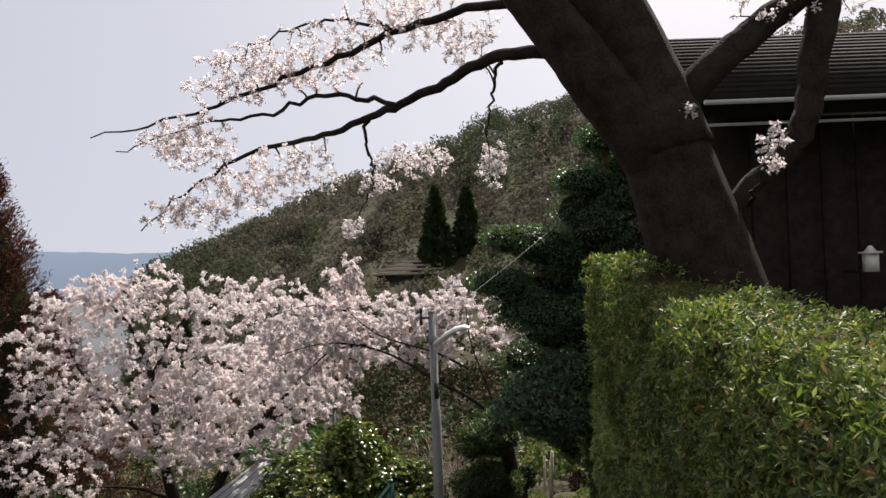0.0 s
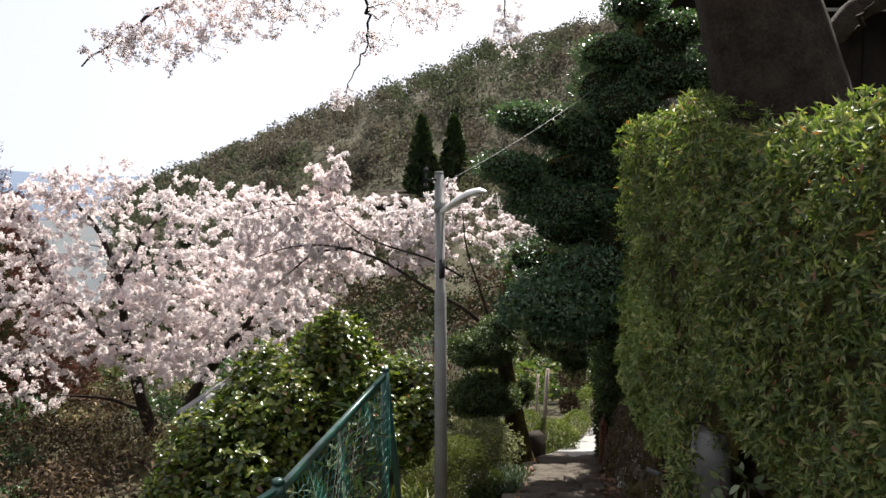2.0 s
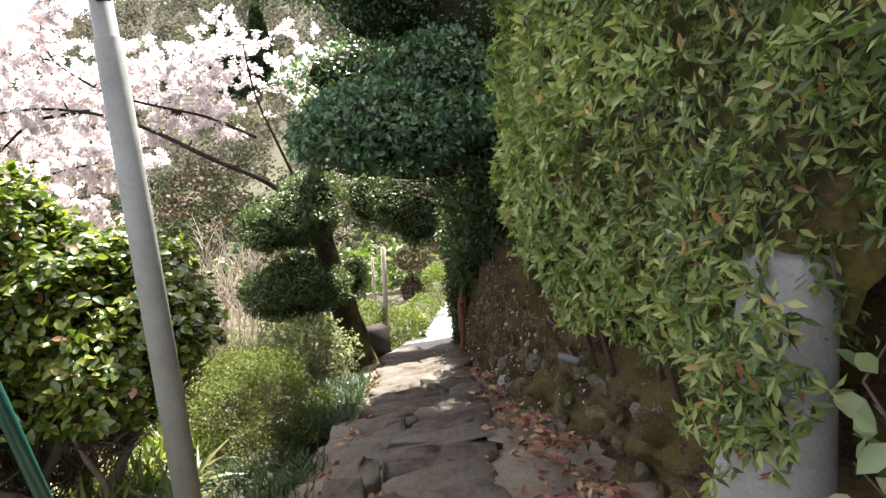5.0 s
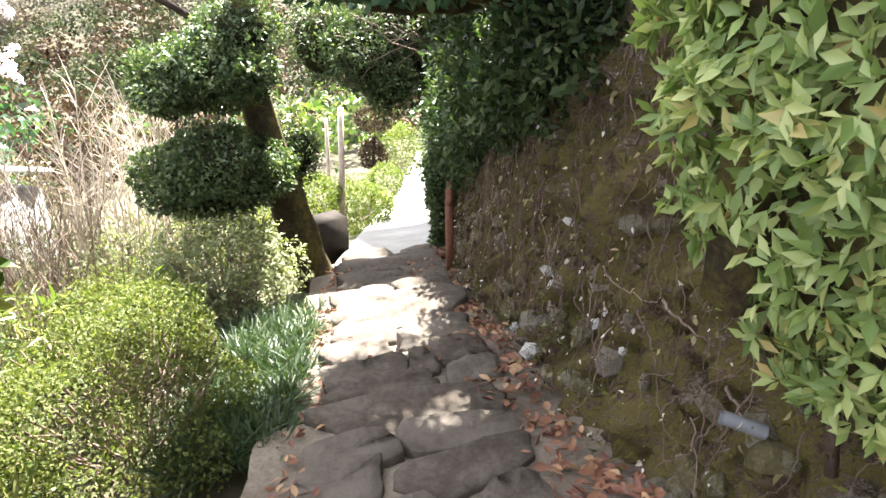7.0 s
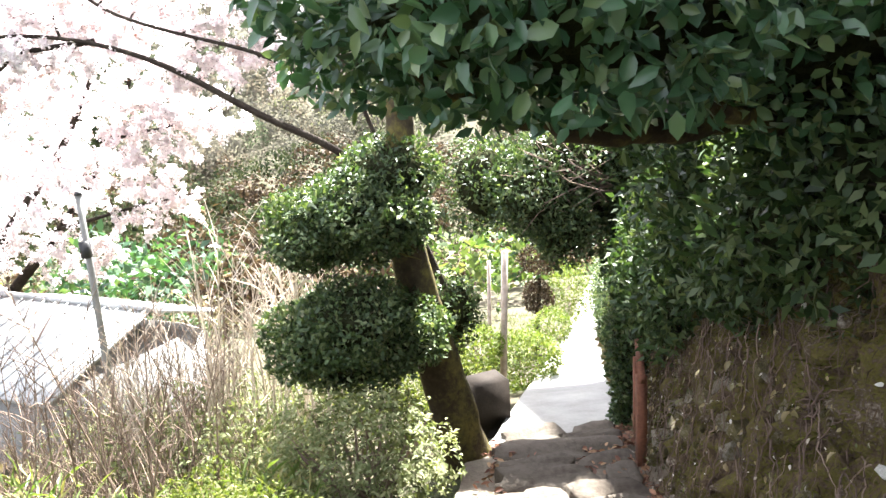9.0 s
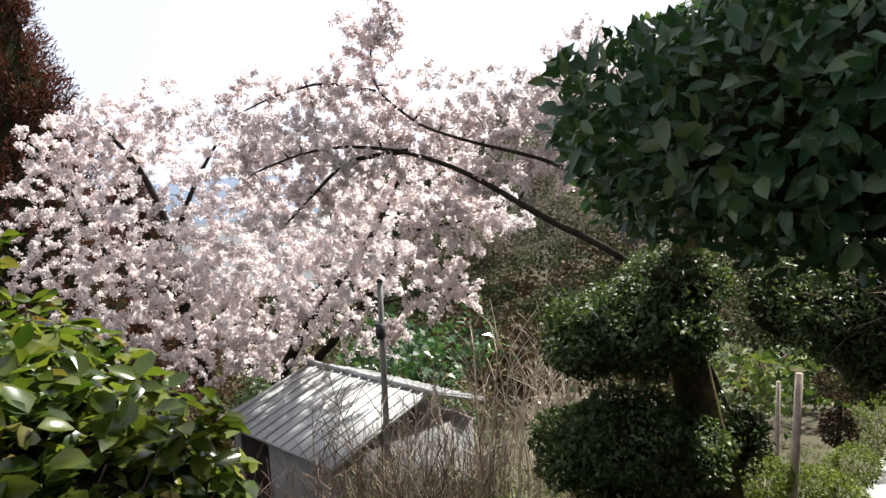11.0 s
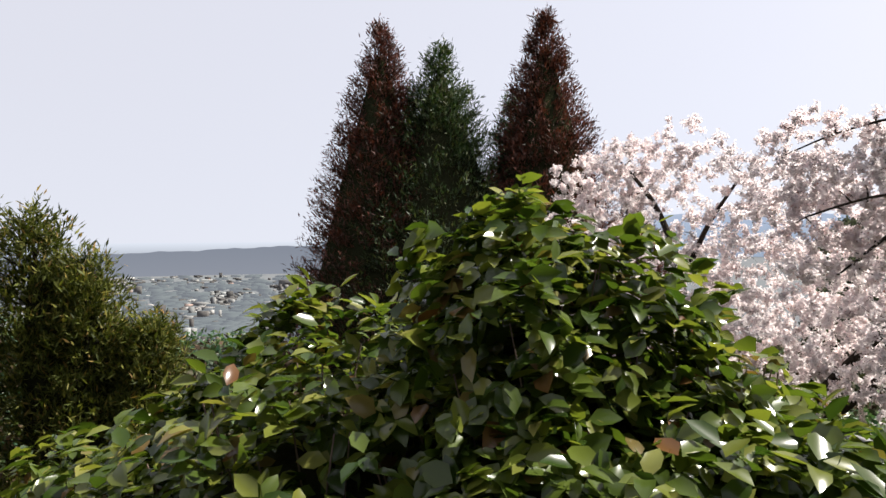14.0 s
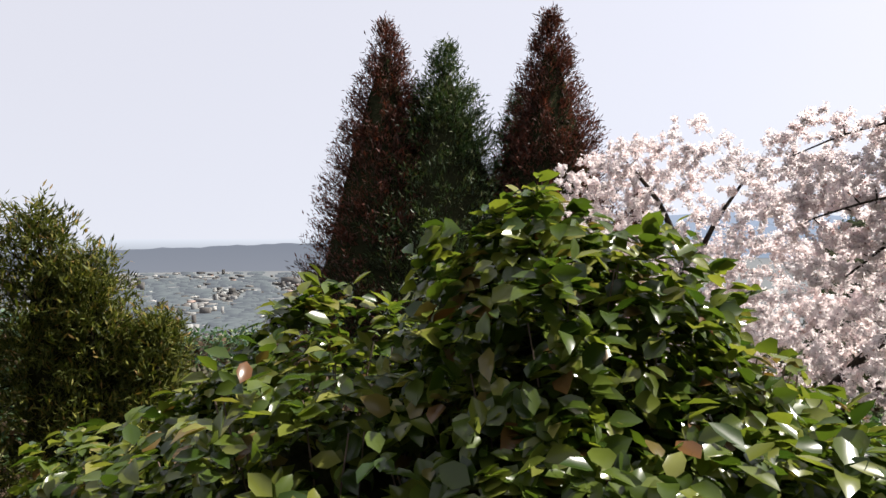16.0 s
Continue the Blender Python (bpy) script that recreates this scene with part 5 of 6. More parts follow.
tufts(480, (-3.2, 0.2, 10.5, 14.8), 0.42, 0.03, "straw", "dry_grass", "dry straw-coloured grass on the slope", per=9, keep=lambda x, y: edge(x, y) & ((x < -0.75) | (y > 11.6)))
tufts(750, (-2.6, 0.2, 9.9, 13.2), 0.28, 0.11, "sasa", "bamboo_grass", "green and yellow bamboo grass leaves on the slope", per=7, keep=lambda x, y: edge(x, y) & ((x < -0.75) | (y > 11.6)))
tufts(130, (-2.4, -0.9, 3.5, 7.6), 0.3, 0.1, "sasa", "bamboo_grass", "bamboo grass behind the green fence", per=7)
tufts(260, (-2.7, -0.3, 8.0, 10.2), 0.3, 0.07, "sasa", "bamboo_grass", "bamboo grass under the camellia bush", per=8)
tufts(600, (2.0, 5.2, 17.0, 24.0), 0.12, 0.05, "azalea", "lawn", "bright green garden lawn beside the lane", per=12, keep=lambda x, y: x < np.interp(y, MID_Y, MID_X) - 0.45)

leafy("bamboo_clump", "low clump of green bamboo grass on the dry slope", "bamboo grass", (-0.8, 11.0, -3.4), [((-0.8, 10.9, -2.95), (0.7, 0.6, 0.45), 1500), ((-1.7, 11.3, -3.2), (0.8, 0.7, 0.5), 1600), ((0.05, 11.4, -3.05), (0.35, 0.4, 0.3), 700), ((-1.5, 10.4, -3.0), (0.6, 0.5, 0.4), 900)], "sasa", [], 0.13, 0.16, bark="dry_twig", twigs=30, inward=0.7, lumpy=0.3, slim=True)
leafy("fence_bamboo_grass", "bamboo grass leaves growing through the green fence", "bamboo grass", (-1.0, 5.2, -2.0), [((-0.82, 5.9, -1.3), (0.22, 0.5, 0.5), 150), ((-1.05, 5.0, -1.35), (0.22, 0.5, 0.55), 150), ((-1.35, 4.1, -1.2), (0.25, 0.5, 0.55), 130), ((-0.75, 6.4, -0.9), (0.15, 0.25, 0.35), 60), ((-1.5, 3.4, -0.9), (0.2, 0.5, 0.45), 100)], "wall_leaf", [], 0.14, 0.17, fine=True, bark="twig", twigs=12, inward=0.8, lumpy=0.3)
brush = thing("dry_brush", "bare brown stems of dry brush on the slope", "brush", (-1.0, 12.5, -3.6), "", "stuff")
stems = Geo()
for k in range(380):
    x, y = RNG.uniform(-3.2, -0.45), RNG.uniform(11.3, 15.8)
    z = float(ground_z(x, y))
    h = RNG.uniform(0.6, 1.9)
    top = np.array([x + RNG.normal() * 0.22, y + RNG.normal() * 0.22, z + h])
    foot = np.array([x, y, z - 0.1])
    mid = (foot + top) / 2 + RNG.normal(size=3) * 0.06
    stems.tube([foot, mid, top], [0.008, 0.005, 0.002], 4, False)
    for b_ in range(8):
        u = RNG.uniform(0.2, 0.98)
        s = mid * (1 - u) + top * u
        e = s + np.clip(RNG.normal(size=3), -1.2, 1.2) * [0.14, 0.14, 0.06] + [0, 0, RNG.uniform(0.1, 0.3)]
        stems.tube([s, (s + e) / 2 + [0, 0, 0.015], e], [0.0035, 0.0025, 0.0015], 3, False)
part("stems", stems, "brush_stem", brush)

pale_brush = thing("pale_brush", "tall bleached leafless brush on the sunny slope", "brush", (-0.4, 14.3, -4.0), "", "stuff")
stems = Geo()
for k in range(85):
    x, y = RNG.uniform(-1.7, 0.3), RNG.uniform(13.3, 15.8)
    z = float(ground_z(x, y))
    foot = np.array([x, y, z - 0.1])
    top = foot + [RNG.normal() * 0.3, RNG.normal() * 0.25, RNG.uniform(1.1, 2.5)]
    mid = (foot + top) / 2 + RNG.normal(size=3) * 0.08
    stems.tube([foot, mid, top], [0.011, 0.007, 0.003], 4, False)
    for b_ in range(8):
        u = RNG.uniform(0.1, 0.98)
        s = mid * (1 - u) + top * u
        e = s + np.clip(RNG.normal(size=3), -1.3, 1.3) * [0.2, 0.2, 0.07] + [0, 0, RNG.uniform(0.15, 0.4)]
        stems.tube([s, (s + e) / 2 + [0, 0, 0.02], e], [0.005, 0.0035, 0.002], 3, False)
part("stems", stems, "bleached_twig", pale_brush)

# pale scrubby bushes among the dry brush
for c, r, n in (((-0.15, 12.9, -3.45), (0.5, 0.45, 0.42), 1800), ((-0.9, 13.6, -3.6), (0.6, 0.5, 0.5), 1800), ((-0.35, 14.3, -3.8), (0.6, 0.5, 0.5), 1800), ((-1.8, 14.4, -3.9), (0.7, 0.5, 0.5), 1600)):
    leafy("scrub_bush", "pale leafy scrub bush among the dry brush", "bush", (c[0], c[1], float(ground_z(c[0], c[1]))), [(c, r, n)], "azalea_pale", [], 0.06, 0.3, bark="brush_stem", twigs=40, group="scrub bushes on the dry slope", lumpy=0.35, inward=0.8)
# low shrubs between the clipped tree and the lane
for c, r, n in (((0.75, 14.3, -3.75), (0.6, 0.5, 0.5), 2600), ((1.35, 15.1, -4.1), (0.5, 0.5, 0.45), 2200), ((0.3, 15.6, -4.2), (0.7, 0.6, 0.6), 2400), ((1.0, 16.6, -4.7), (0.8, 0.6, 0.6), 2400)):
    leafy("low_shrub", "low dusty green shrub on the bank beside the lane", "shrub", (c[0], c[1], float(ground_z(c[0], c[1]))), [(c, r, n)], "azalea", [], 0.05, 0.45, bark="dry_twig", twigs=14, group="low shrubs on the bank", lumpy=0.3)
# garden at the foot of the lane
for c, r, n in (((2.66, 17.00, -4.62), (0.5, 0.45, 0.4), 4200), ((4.50, 21.50, -5.21), (0.42, 0.5, 0.62), 3200), ((1.91, 16.20, -4.06), (0.3, 0.35, 0.3), 1800), ((3.49, 19.00, -4.95), (0.35, 0.4, 0.3), 1600)):
    leafy("garden_shrub", "bright green rounded shrub beside the garden lane", "shrub", (c[0], c[1], float(ground_z(c[0], c[1]))), [(c, r, n)], "garden", [], 0.05, 0.45, bark="dry_twig", twigs=10, group="garden shrubs")
leafy("clipped_shrub", "small dark shrub clipped into balls on a stem", "shrub", (3.59, 20.50, -5.82), [((3.64, 20.50, -4.91), (0.26, 0.26, 0.32), 1500), ((3.73, 20.50, -4.17), (0.42, 0.4, 0.26), 1500)], "scrub",
      [([(3.58, 20.50, -5.94), (3.68, 20.50, -4.55)], 0.06, 0.03)], 0.06, 0.5)
leafy("lane_hedge", "clipped green hedge along the garden lane", "hedge", (3.4, 15.6, -4.6), [((3.66 + 0.36 * k, 15.3 + 1.3 * k, -3.6 - 0.36 * k), (0.4, 0.9, 0.95), 3000) for k in range(6)], "clipped", [], 0.05, 0.45, twigs=12)
for foot, head_, r_ in (((2.21, 16.30, -4.85), (2.32, 16.30, -2.89), 0.045), ((2.23, 17.50, -4.57), (2.30, 17.50, -3.32), 0.03)):
    foot = (foot[0], foot[1], float(ground_z(foot[0], foot[1])) - 0.2)
    tagged(part("garden_stake", Geo().tube([foot, head_], [r_, r_ * 0.9], 8), "dry_twig"), "slim grey wooden stake beside the garden lane", "stake", "garden stakes")

# ---- lamp pole ----
pole = thing("street_lamp", "slim grey steel street lamp pole beside the path", "street lamp", (-0.13, 7.35, -2.3))
part("pole", Geo().tube([(-0.125, 7.35, -2.45), (-0.125, 7.35, -0.02), (-0.125, 7.35, -0.015), (-0.135, 7.35, 0.98)], [0.056, 0.05, 0.042, 0.038], 20), "pole", pole, "", True)
part("pole_cap", Geo().tube([(-0.135, 7.35, 0.98), (-0.135, 7.35, 1.0)], [0.04, 0.032], 20), "pole", pole)
part("collar", Geo().tube([(-0.13, 7.35, 0.66), (-0.13, 7.35, 0.74)], [0.048, 0.048], 20), "pole", pole)
part("arm", Geo().tube([(-0.13, 7.33, 0.66), (-0.02, 7.27, 0.72), (0.06, 7.23, 0.765)], [0.026, 0.024, 0.024], 10), "lamp_metal", pole, "", True)
head = Geo()
hp = np.array([(-0.07, 7.28, 0.70), (0.0, 7.25, 0.745), (0.1, 7.2, 0.8), (0.19, 7.16, 0.83), (0.25, 7.14, 0.825)])
for k, (w, hh) in enumerate(((0.03, 0.02), (0.06, 0.04), (0.085, 0.045), (0.075, 0.035), (0.04, 0.015))):
    side_v = unit(np.array([0.35, 0.9, 0.0]))
    for a_ in range(12):
        ang = a_ * 2 * np.pi / 12
        head.add([hp[k] + side_v * w * math.cos(ang) + np.array([0, 0, 1]) * hh * max(math.sin(ang), -0.35)])
head.q.append(np.array([[k * 12 + a_, k * 12 + (a_ + 1) % 12, (k + 1) * 12 + (a_ + 1) % 12, (k + 1) * 12 + a_] for k in range(4) for a_ in range(12)]))
lamp_head = part("lamp_head", head, "lamp_metal", pole, "pale rounded lamp housing", True)
part("lens", Geo().box((0.14, 7.185, 0.8), (0.13, 0.1, 0.016), -0.37), "glass_dim", pole, "frosted lamp lens")
part("tag", Geo().box((-0.112, 7.312, 0.185), (0.05, 0.008, 0.16), 0.45), "dark", pole, "black warning plate")
number_plate = part("number_plate", Geo().tube([(-0.126, 7.35, -0.17), (-0.127, 7.35, -0.03)], [0.0455, 0.0445], 20, False), "white", pole, "white number sticker")
curve = bpy.data.curves.new("pole_number", "FONT")
curve.body, curve.size, curve.extrude, curve.align_x = "93", 0.06, 0.001, "CENTER"
tmp = bpy.data.objects.new("pole_number", curve)
digits = bpy.data.meshes.new_from_object(tmp)
dv = np.array([v.co[:] for v in digits.vertices])
ang = dv[:, 0] / 0.047 + radians(-75)
R_ = 0.0468 + dv[:, 2]
for v, a_, r_, h_ in zip(digits.vertices, ang, R_, dv[:, 1]):
    v.co = (-0.127 + r_ * math.cos(a_), 7.35 + r_ * math.sin(a_), -0.13 + h_)
digits.materials.clear()
digits.materials.append(M["dark"])
part("number", digits, "dark", pole, "black number 93")
bracket = Geo().box((-0.2, 7.33, 0.93), (0.1, 0.02, 0.02)).box((-0.245, 7.33, 0.93), (0.02, 0.02, 0.14)).tube([(-0.245, 7.33, 0.99), (-0.245, 7.33, 1.03)], [0.02, 0.014], 8).tube([(-0.245, 7.33, 0.86), (-0.245, 7.33, 0.9)], [0.02, 0.014], 8)
part("insulator_bracket", bracket, "dark", pole, "small dark insulator bracket")
wire = Geo()
u = np.linspace(0, 1, 16)[:, None]
w0, w1 = np.array([-0.1, 7.35, 0.9]), np.array([3.6, 13.5, 3.5])
wl = w0 * (1 - u) + w1 * u
wl[:, 2] -= 0.15 * (4 * u[:, 0] * (1 - u[:, 0]))
tagged(part("overhead_wire", wire.tube(wl, 0.0035, 5), "pole"), "pale service wire running up from the lamp pole", "wire")

# second lamp post down the slope
post = thing("lamp_post", "thin grey post with a black box near the shed", "post", (-2.75, 16.9, -5.4))
part("pole", Geo().tube([(-2.8, 16.95, -5.8), (-2.72, 16.9, -3.0), (-2.68, 16.85, -1.88)], [0.05, 0.042, 0.036], 12), "pole", post, "", True)
part("box", Geo().box((-2.7, 16.82, -2.54), (0.1, 0.1, 0.2)), "dark", post, "black box")
part("cap", Geo().tube([(-2.68, 16.85, -1.88), (-2.68, 16.85, -1.83)], [0.05, 0.03], 12), "dark", post)

# ---- green chain-link fence ----
fence = thing("fence", "dark green steel fence with a slack net along the drop", "fence", (-0.9, 4.6, -1.8))
POSTS = [(-0.55, 6.6, -0.53), (-0.93, 4.58, -0.56), (-1.33, 2.5, -0.25)]
for x, y, z in POSTS:
    zb = float(path_z(y)) - 0.25
    p_ = part("post", Geo().tube([(x, y, zb), (x, y, z + 0.03)], 0.03, 12), "green_paint", fence, "", True)
    part("post_cap", Geo().tube([(x, y, z + 0.03), (x, y, z + 0.05)], [0.034, 0.02], 12), "green_paint", p_)
part("brace", Geo().tube([(-0.54, 6.62, -0.62), (-0.42, 7.02, -2.25)], 0.024, 10), "green_paint", fence)
for (x0, y0, z0), (x1, y1, z1) in zip(POSTS[:-1], POSTS[1:]):
    rail = Geo()
    a_, b_ = np.array([x0, y0 + 0.02, z0]), np.array([x1, y1 - 0.02, z1])
    across = unit(np.cross(b_ - a_, [0, 0, 1.0]))
    prof = [across * 0.014 + [0, 0, 0.012], across * -0.016 + [0, 0, 0.012], across * -0.016 + [0, 0, -0.028], across * -0.011 + [0, 0, -0.028], across * -0.011 + [0, 0, 0.007], across * 0.014 + [0, 0, 0.007]]
    rail.add([p + q_ for p in (a_, b_) for q_ in prof], [[k, (k + 1) % 6, 6 + (k + 1) % 6, 6 + k] for k in range(6)] + [[0, 1, 4, 5], [1, 2, 3, 4], [6, 11, 10, 7], [7, 10, 9, 8]])
    part("top_rail", rail, "green_paint", fence, "dark green angle-iron rail")
    part("rail_clamp", Geo().tube([(x1, y1 - 0.05, z1 - 0.01), (x1, y1 + 0.05, z1 - 0.01)], 0.032, 10), "green_paint", fence)
    L = math.dist((x0, y0), (x1, y1))
    n_, m_ = int(L / 0.05), 22

    def net_at(f_, g_):
        zt = z0 + (z1 - z0) * f_ - 0.03
        zb = float(path_z(y0 + (y1 - y0) * f_)) - 0.1
        slack = 0.05 * math.sin(9 * f_ + 2 * g_) * math.sin(math.pi * g_) + 0.02 * math.sin(23 * f_ + 9 * g_)
        ff = f_ + 0.02 * math.sin(14 * g_ + 5 * f_) * g_ - 0.05 * g_ * g_ * (0.5 - f_)
        return (x0 + (x1 - x0) * ff + slack, y0 + (y1 - y0) * ff, zt + (zb - zt) * g_)

    net = Geo()
    for k in range(n_ + 1):
        net.tube([net_at(k / n_, g_ / m_) for g_ in range(m_ + 1)], 0.0028, 3, False)
    for g_ in range(1, m_ + 1):
        net.tube([net_at(k / n_, (g_ + 0.35 * (k % 2)) / (m_ + 1)) for k in range(n_ + 1)], 0.0024, 3, False)
    tagged(part("mesh_panel", net, "net_cord", fence, "slack green square-meshed net"), "", "", "", "stuff")

# ---- concrete pillar standing against the hedge ----
pillar = thing("concrete_pillar", "round weathered concrete pillar half hidden by the hedge", "pillar", (1.68, 6.05, -2.1))
part("shaft", Geo().tube([(1.63, 6.05, -2.3), (1.645, 6.05, -1.8), (1.69, 6.05, -0.95), (1.7, 6.05, -0.8), (1.7, 6.05, -0.785)], [0.2, 0.185, 0.132, 0.124, 0.115], 28), "concrete", pillar, "", True)

leafy("broadleaf_sapling", "sapling with broad pale green leaves below the hedge", "sapling", (1.81, 5.68, -1.75), [((1.66, 5.58, -1.00), (0.12, 0.16, 0.2), 30), ((1.66, 5.63, -1.30), (0.1, 0.14, 0.16), 18)], "broadleaf", [([(1.81, 5.68, -2.1), (1.74, 5.58, -1.00)], 0.012, 0.006)], 0.085, 0.5, True, "twig", 3, inward=0.7)

# ---- rusty gate frame in the wall ----
gate = thing("gate_frame", "rusty iron gate frame let into the wall", "gate", (2.5, 12.3, -3.5))
part("upright", Geo().box((2.5, 12.3, -3.2), (0.06, 0.06, 0.82)), "rust", gate)
part("upright", Geo().box((2.72, 12.95, -3.35), (0.06, 0.06, 0.8)), "rust", gate)
part("crossbar", Geo().box((2.61, 12.62, -2.81), (0.05, 0.75, 0.05), -0.33), "rust", gate)
plank = thing("garden_block", "dark square planter block at the lane edge", "block", (1.75, 14.4, -4.4))
part("body", Geo().box((1.75, 14.4, -3.96), (0.34, 0.3, 0.62), 0.3), "house_wood", plank)

pipe = thing("drain_pipe", "grey plastic drain pipe end sticking out of the wall", "pipe", (2.0, 8.25, -1.9))
tube_ = Geo().tube([(2.03, 8.12, -1.93), (1.93, 8.19, -1.9)], 0.021, 16, False).tube([(2.03, 8.12, -1.93), (1.932, 8.189, -1.9)], 0.017, 16, False)
part("tube", tube_, "pvc", pipe, "", True)

# ---- shed with a pale tin roof ----
shed = thing("shed", "small shed with a pale ribbed tin roof below the path", "shed", (-3.8, 18.4, -6.0))
uu, vv = np.array([0.861, -0.508, 0.0]), np.array([0.508, 0.861, 0.0])
ridge0 = np.array([-4.0, 18.75, -3.66])


def shed_pt(a_, b_, z_):
    return ridge0 + uu * a_ + vv * b_ + [0, 0, z_]


for name, b0, z_e in (("roof_front", -1.75, -0.62), ("roof_back", 1.2, -0.4)):
    g = Geo()
    V = [shed_pt(-1.3, 0, 0), shed_pt(1.85, 0, 0), shed_pt(1.85, b0, z_e), shed_pt(-1.5, b0, z_e)]
    V += [p - np.array([0, 0, 0.05]) for p in V]
    g.add(V, [[0, 1, 2, 3], [7, 6, 5, 4], [0, 3, 7, 4], [1, 5, 6, 2], [2, 6, 7, 3], [0, 4, 5, 1]])
    panel = part(name, g, "roof_tin", shed, "pale tin roof sheet")
    for k in range(13):
        a_ = -1.25 + k * 0.255
        part("rib", Geo().tube([shed_pt(a_, 0, 0.012), shed_pt(a_, b0, z_e + 0.012)], 0.016, 5), "roof_tin", panel)
part("ridge_cap", Geo().tube([shed_pt(-1.33, 0, 0.01), shed_pt(1.88, 0, 0.01)], 0.05, 8), "roof_tin", shed)
walls = Geo()
c0 = shed_pt(0.2, -0.25, -1.6)
walls.box(c0, (3.0, 2.6, 1.95), math.atan2(uu[1], uu[0]))
part("wall", walls, "concrete", shed, "pale grey shed wall")
part("door", Geo().box(shed_pt(-0.6, -1.57, -1.45), (0.8, 0.04, 1.7), math.atan2(uu[1], uu[0])), "house_wood", shed, "dark shed door")

# ---- dark house above the hedge ----
house = thing("house", "dark timber house with deep eaves behind the old cherry", "house", (11.2, 17.0, -2.0))
part("wall", Geo().box((11.5, 17.5, 0.6), (12.0, 6.4, 7.2)), "house_wood", house, "dark boarded wall")
for k in range(17):
    part("board", Geo().box((5.85 + k * 0.7, 14.285, 0.6), (0.66, 0.03, 7.1)), "house_wood", house)
V = np.array([(4.8, 12.9, 4.37), (18.2, 12.9, 4.37), (18.2, 17.6, 6.8), (4.9, 17.6, 6.8), (4.8, 22.4, 4.4), (18.2, 22.4, 4.4)])
V = np.concatenate([V, V - [0, 0, 0.2]])
roof = part("roof", Geo().add(V, [[0, 1, 2, 3], [3, 2, 5, 4], [7, 6, 9, 8], [8, 9, 10, 11], [0, 6, 7, 1], [4, 5, 11, 10], [0, 3, 9, 6], [3, 4, 10, 9], [1, 7, 8, 2], [2, 8, 11, 5]]), "house_roof", house, "dark shingled roof")
for k in range(15):
    part("roof_batten", Geo().box((11.5, 12.93 + k * 0.315, 4.395 + k * 0.162), (13.4, 0.05, 0.05)), "house_roof", roof)
part("gutter", Geo().tube([(4.8, 12.83, 4.19), (18.2, 12.83, 4.24)], 0.045, 8), "gutter", house, "pale round gutter")
part("eave_board", Geo().tube([(4.8, 13.4, 3.88), (18.2, 13.4, 3.93)], 0.03, 8), "gutter", house, "pale eave rail")
lantern = thing("wall_lantern", "small square white lantern under the eaves", "lantern", (8.0, 13.4, 1.1))
part("glass", Geo().box((8.0, 13.4, 1.2), (0.2, 0.2, 0.34)), "glass_dim", lantern, "white lantern glass")
part("cap", Geo().box((8.0, 13.4, 1.39), (0.3, 0.3, 0.04)).tube([(8.0, 13.4, 1.41), (8.0, 13.4, 1.52)], [0.11, 0.03], 8), "lamp_metal", lantern, "pale metal cap")
part("bracket", Geo().tube([(8.0, 13.45, 1.08), (8.0, 13.8, 1.02), (8.0, 14.28, 1.02)], 0.025, 6), "dark", lantern)

# ---- far farmhouse ----
farm = thing("farmhouse", "far brown farmhouse with a stepped roof on the valley side", "house", (-7, 148, -3))
part("wall", Geo().box((-7, 148, -2.6), (13, 6, 3.4)), "house_wood", farm)
for k in range(4):
    part("roof", Geo().box((-7 + 0.5 * k, 146.0 + 1.0 * k, -0.7 + 0.8 * k), (14.5 - 1.6 * k, 3.0, 0.45)), "dry_twig", farm, "weathered straw-brown roof")

# ---- roots and creepers over the wall ----
roots, dark_roots = Geo(), Geo()
for k in range(300):
    yy = RNG.uniform(7.9, 13)
    zz = float(path_z(yy) + (wall_top(yy) - path_z(yy)) * RNG.uniform(0.25, 1.0))
    pts, turn = [], RNG.uniform(-1.2, 1.2) - np.pi / 2
    for s_ in range(12):
        turn += RNG.normal() * 0.6
        turn += 0.25 * math.sin(-np.pi / 2 - turn)
        step_ = RNG.uniform(0.03, 0.07)
        yy, zz = yy + step_ * math.cos(turn), max(zz + step_ * math.sin(turn), float(path_z(yy)) + 0.05)
        f = (zz - path_z(yy)) / max(0.3, wall_top(yy) - path_z(yy))
        pts.append((float(wall_x(yy)) - 0.03 + 0.34 * max(f, 0) + RNG.normal() * 0.012, yy, zz))
    (dark_roots if k % 5 else roots).tube(limb_points(pts, 24)[:, :] + RNG.normal(size=(24, 3)) * 0.004, np.linspace(RNG.uniform(0.002, 0.005), 0.001, 24), 4, False)
tagged(part("dark_roots", dark_roots, "twig"), "thin dark brown roots on the wall", "roots", "", "stuff")
tagged(part("wall_roots", roots, "brush_stem"), "thin grey roots and creepers hanging on the wall", "roots", "", "stuff")
ivy_y = RNG.uniform(7.9, 13, 600)
ivy_u = RNG.random(600) ** 0.7
ivy = np.stack([wall_x(ivy_y) - 0.02 + 0.3 * ivy_u, ivy_y, path_z(ivy_y) + (wall_top(ivy_y) - path_z(ivy_y)) * ivy_u], 1)
tagged(part("wall_dead_leaves", blades(ivy, RNG.normal(size=ivy.shape) * 0.4 + [-0.3, 0, -0.8], RNG.uniform(0.012, 0.045, 600) ** 1.0, 0.5, 0.3, 0.4, True), "straw"), "withered leaves caught on the wall", "leaves", "", "stuff")
hy = RNG.uniform(8.2, 13, 2600)
hu = RNG.random(2600)
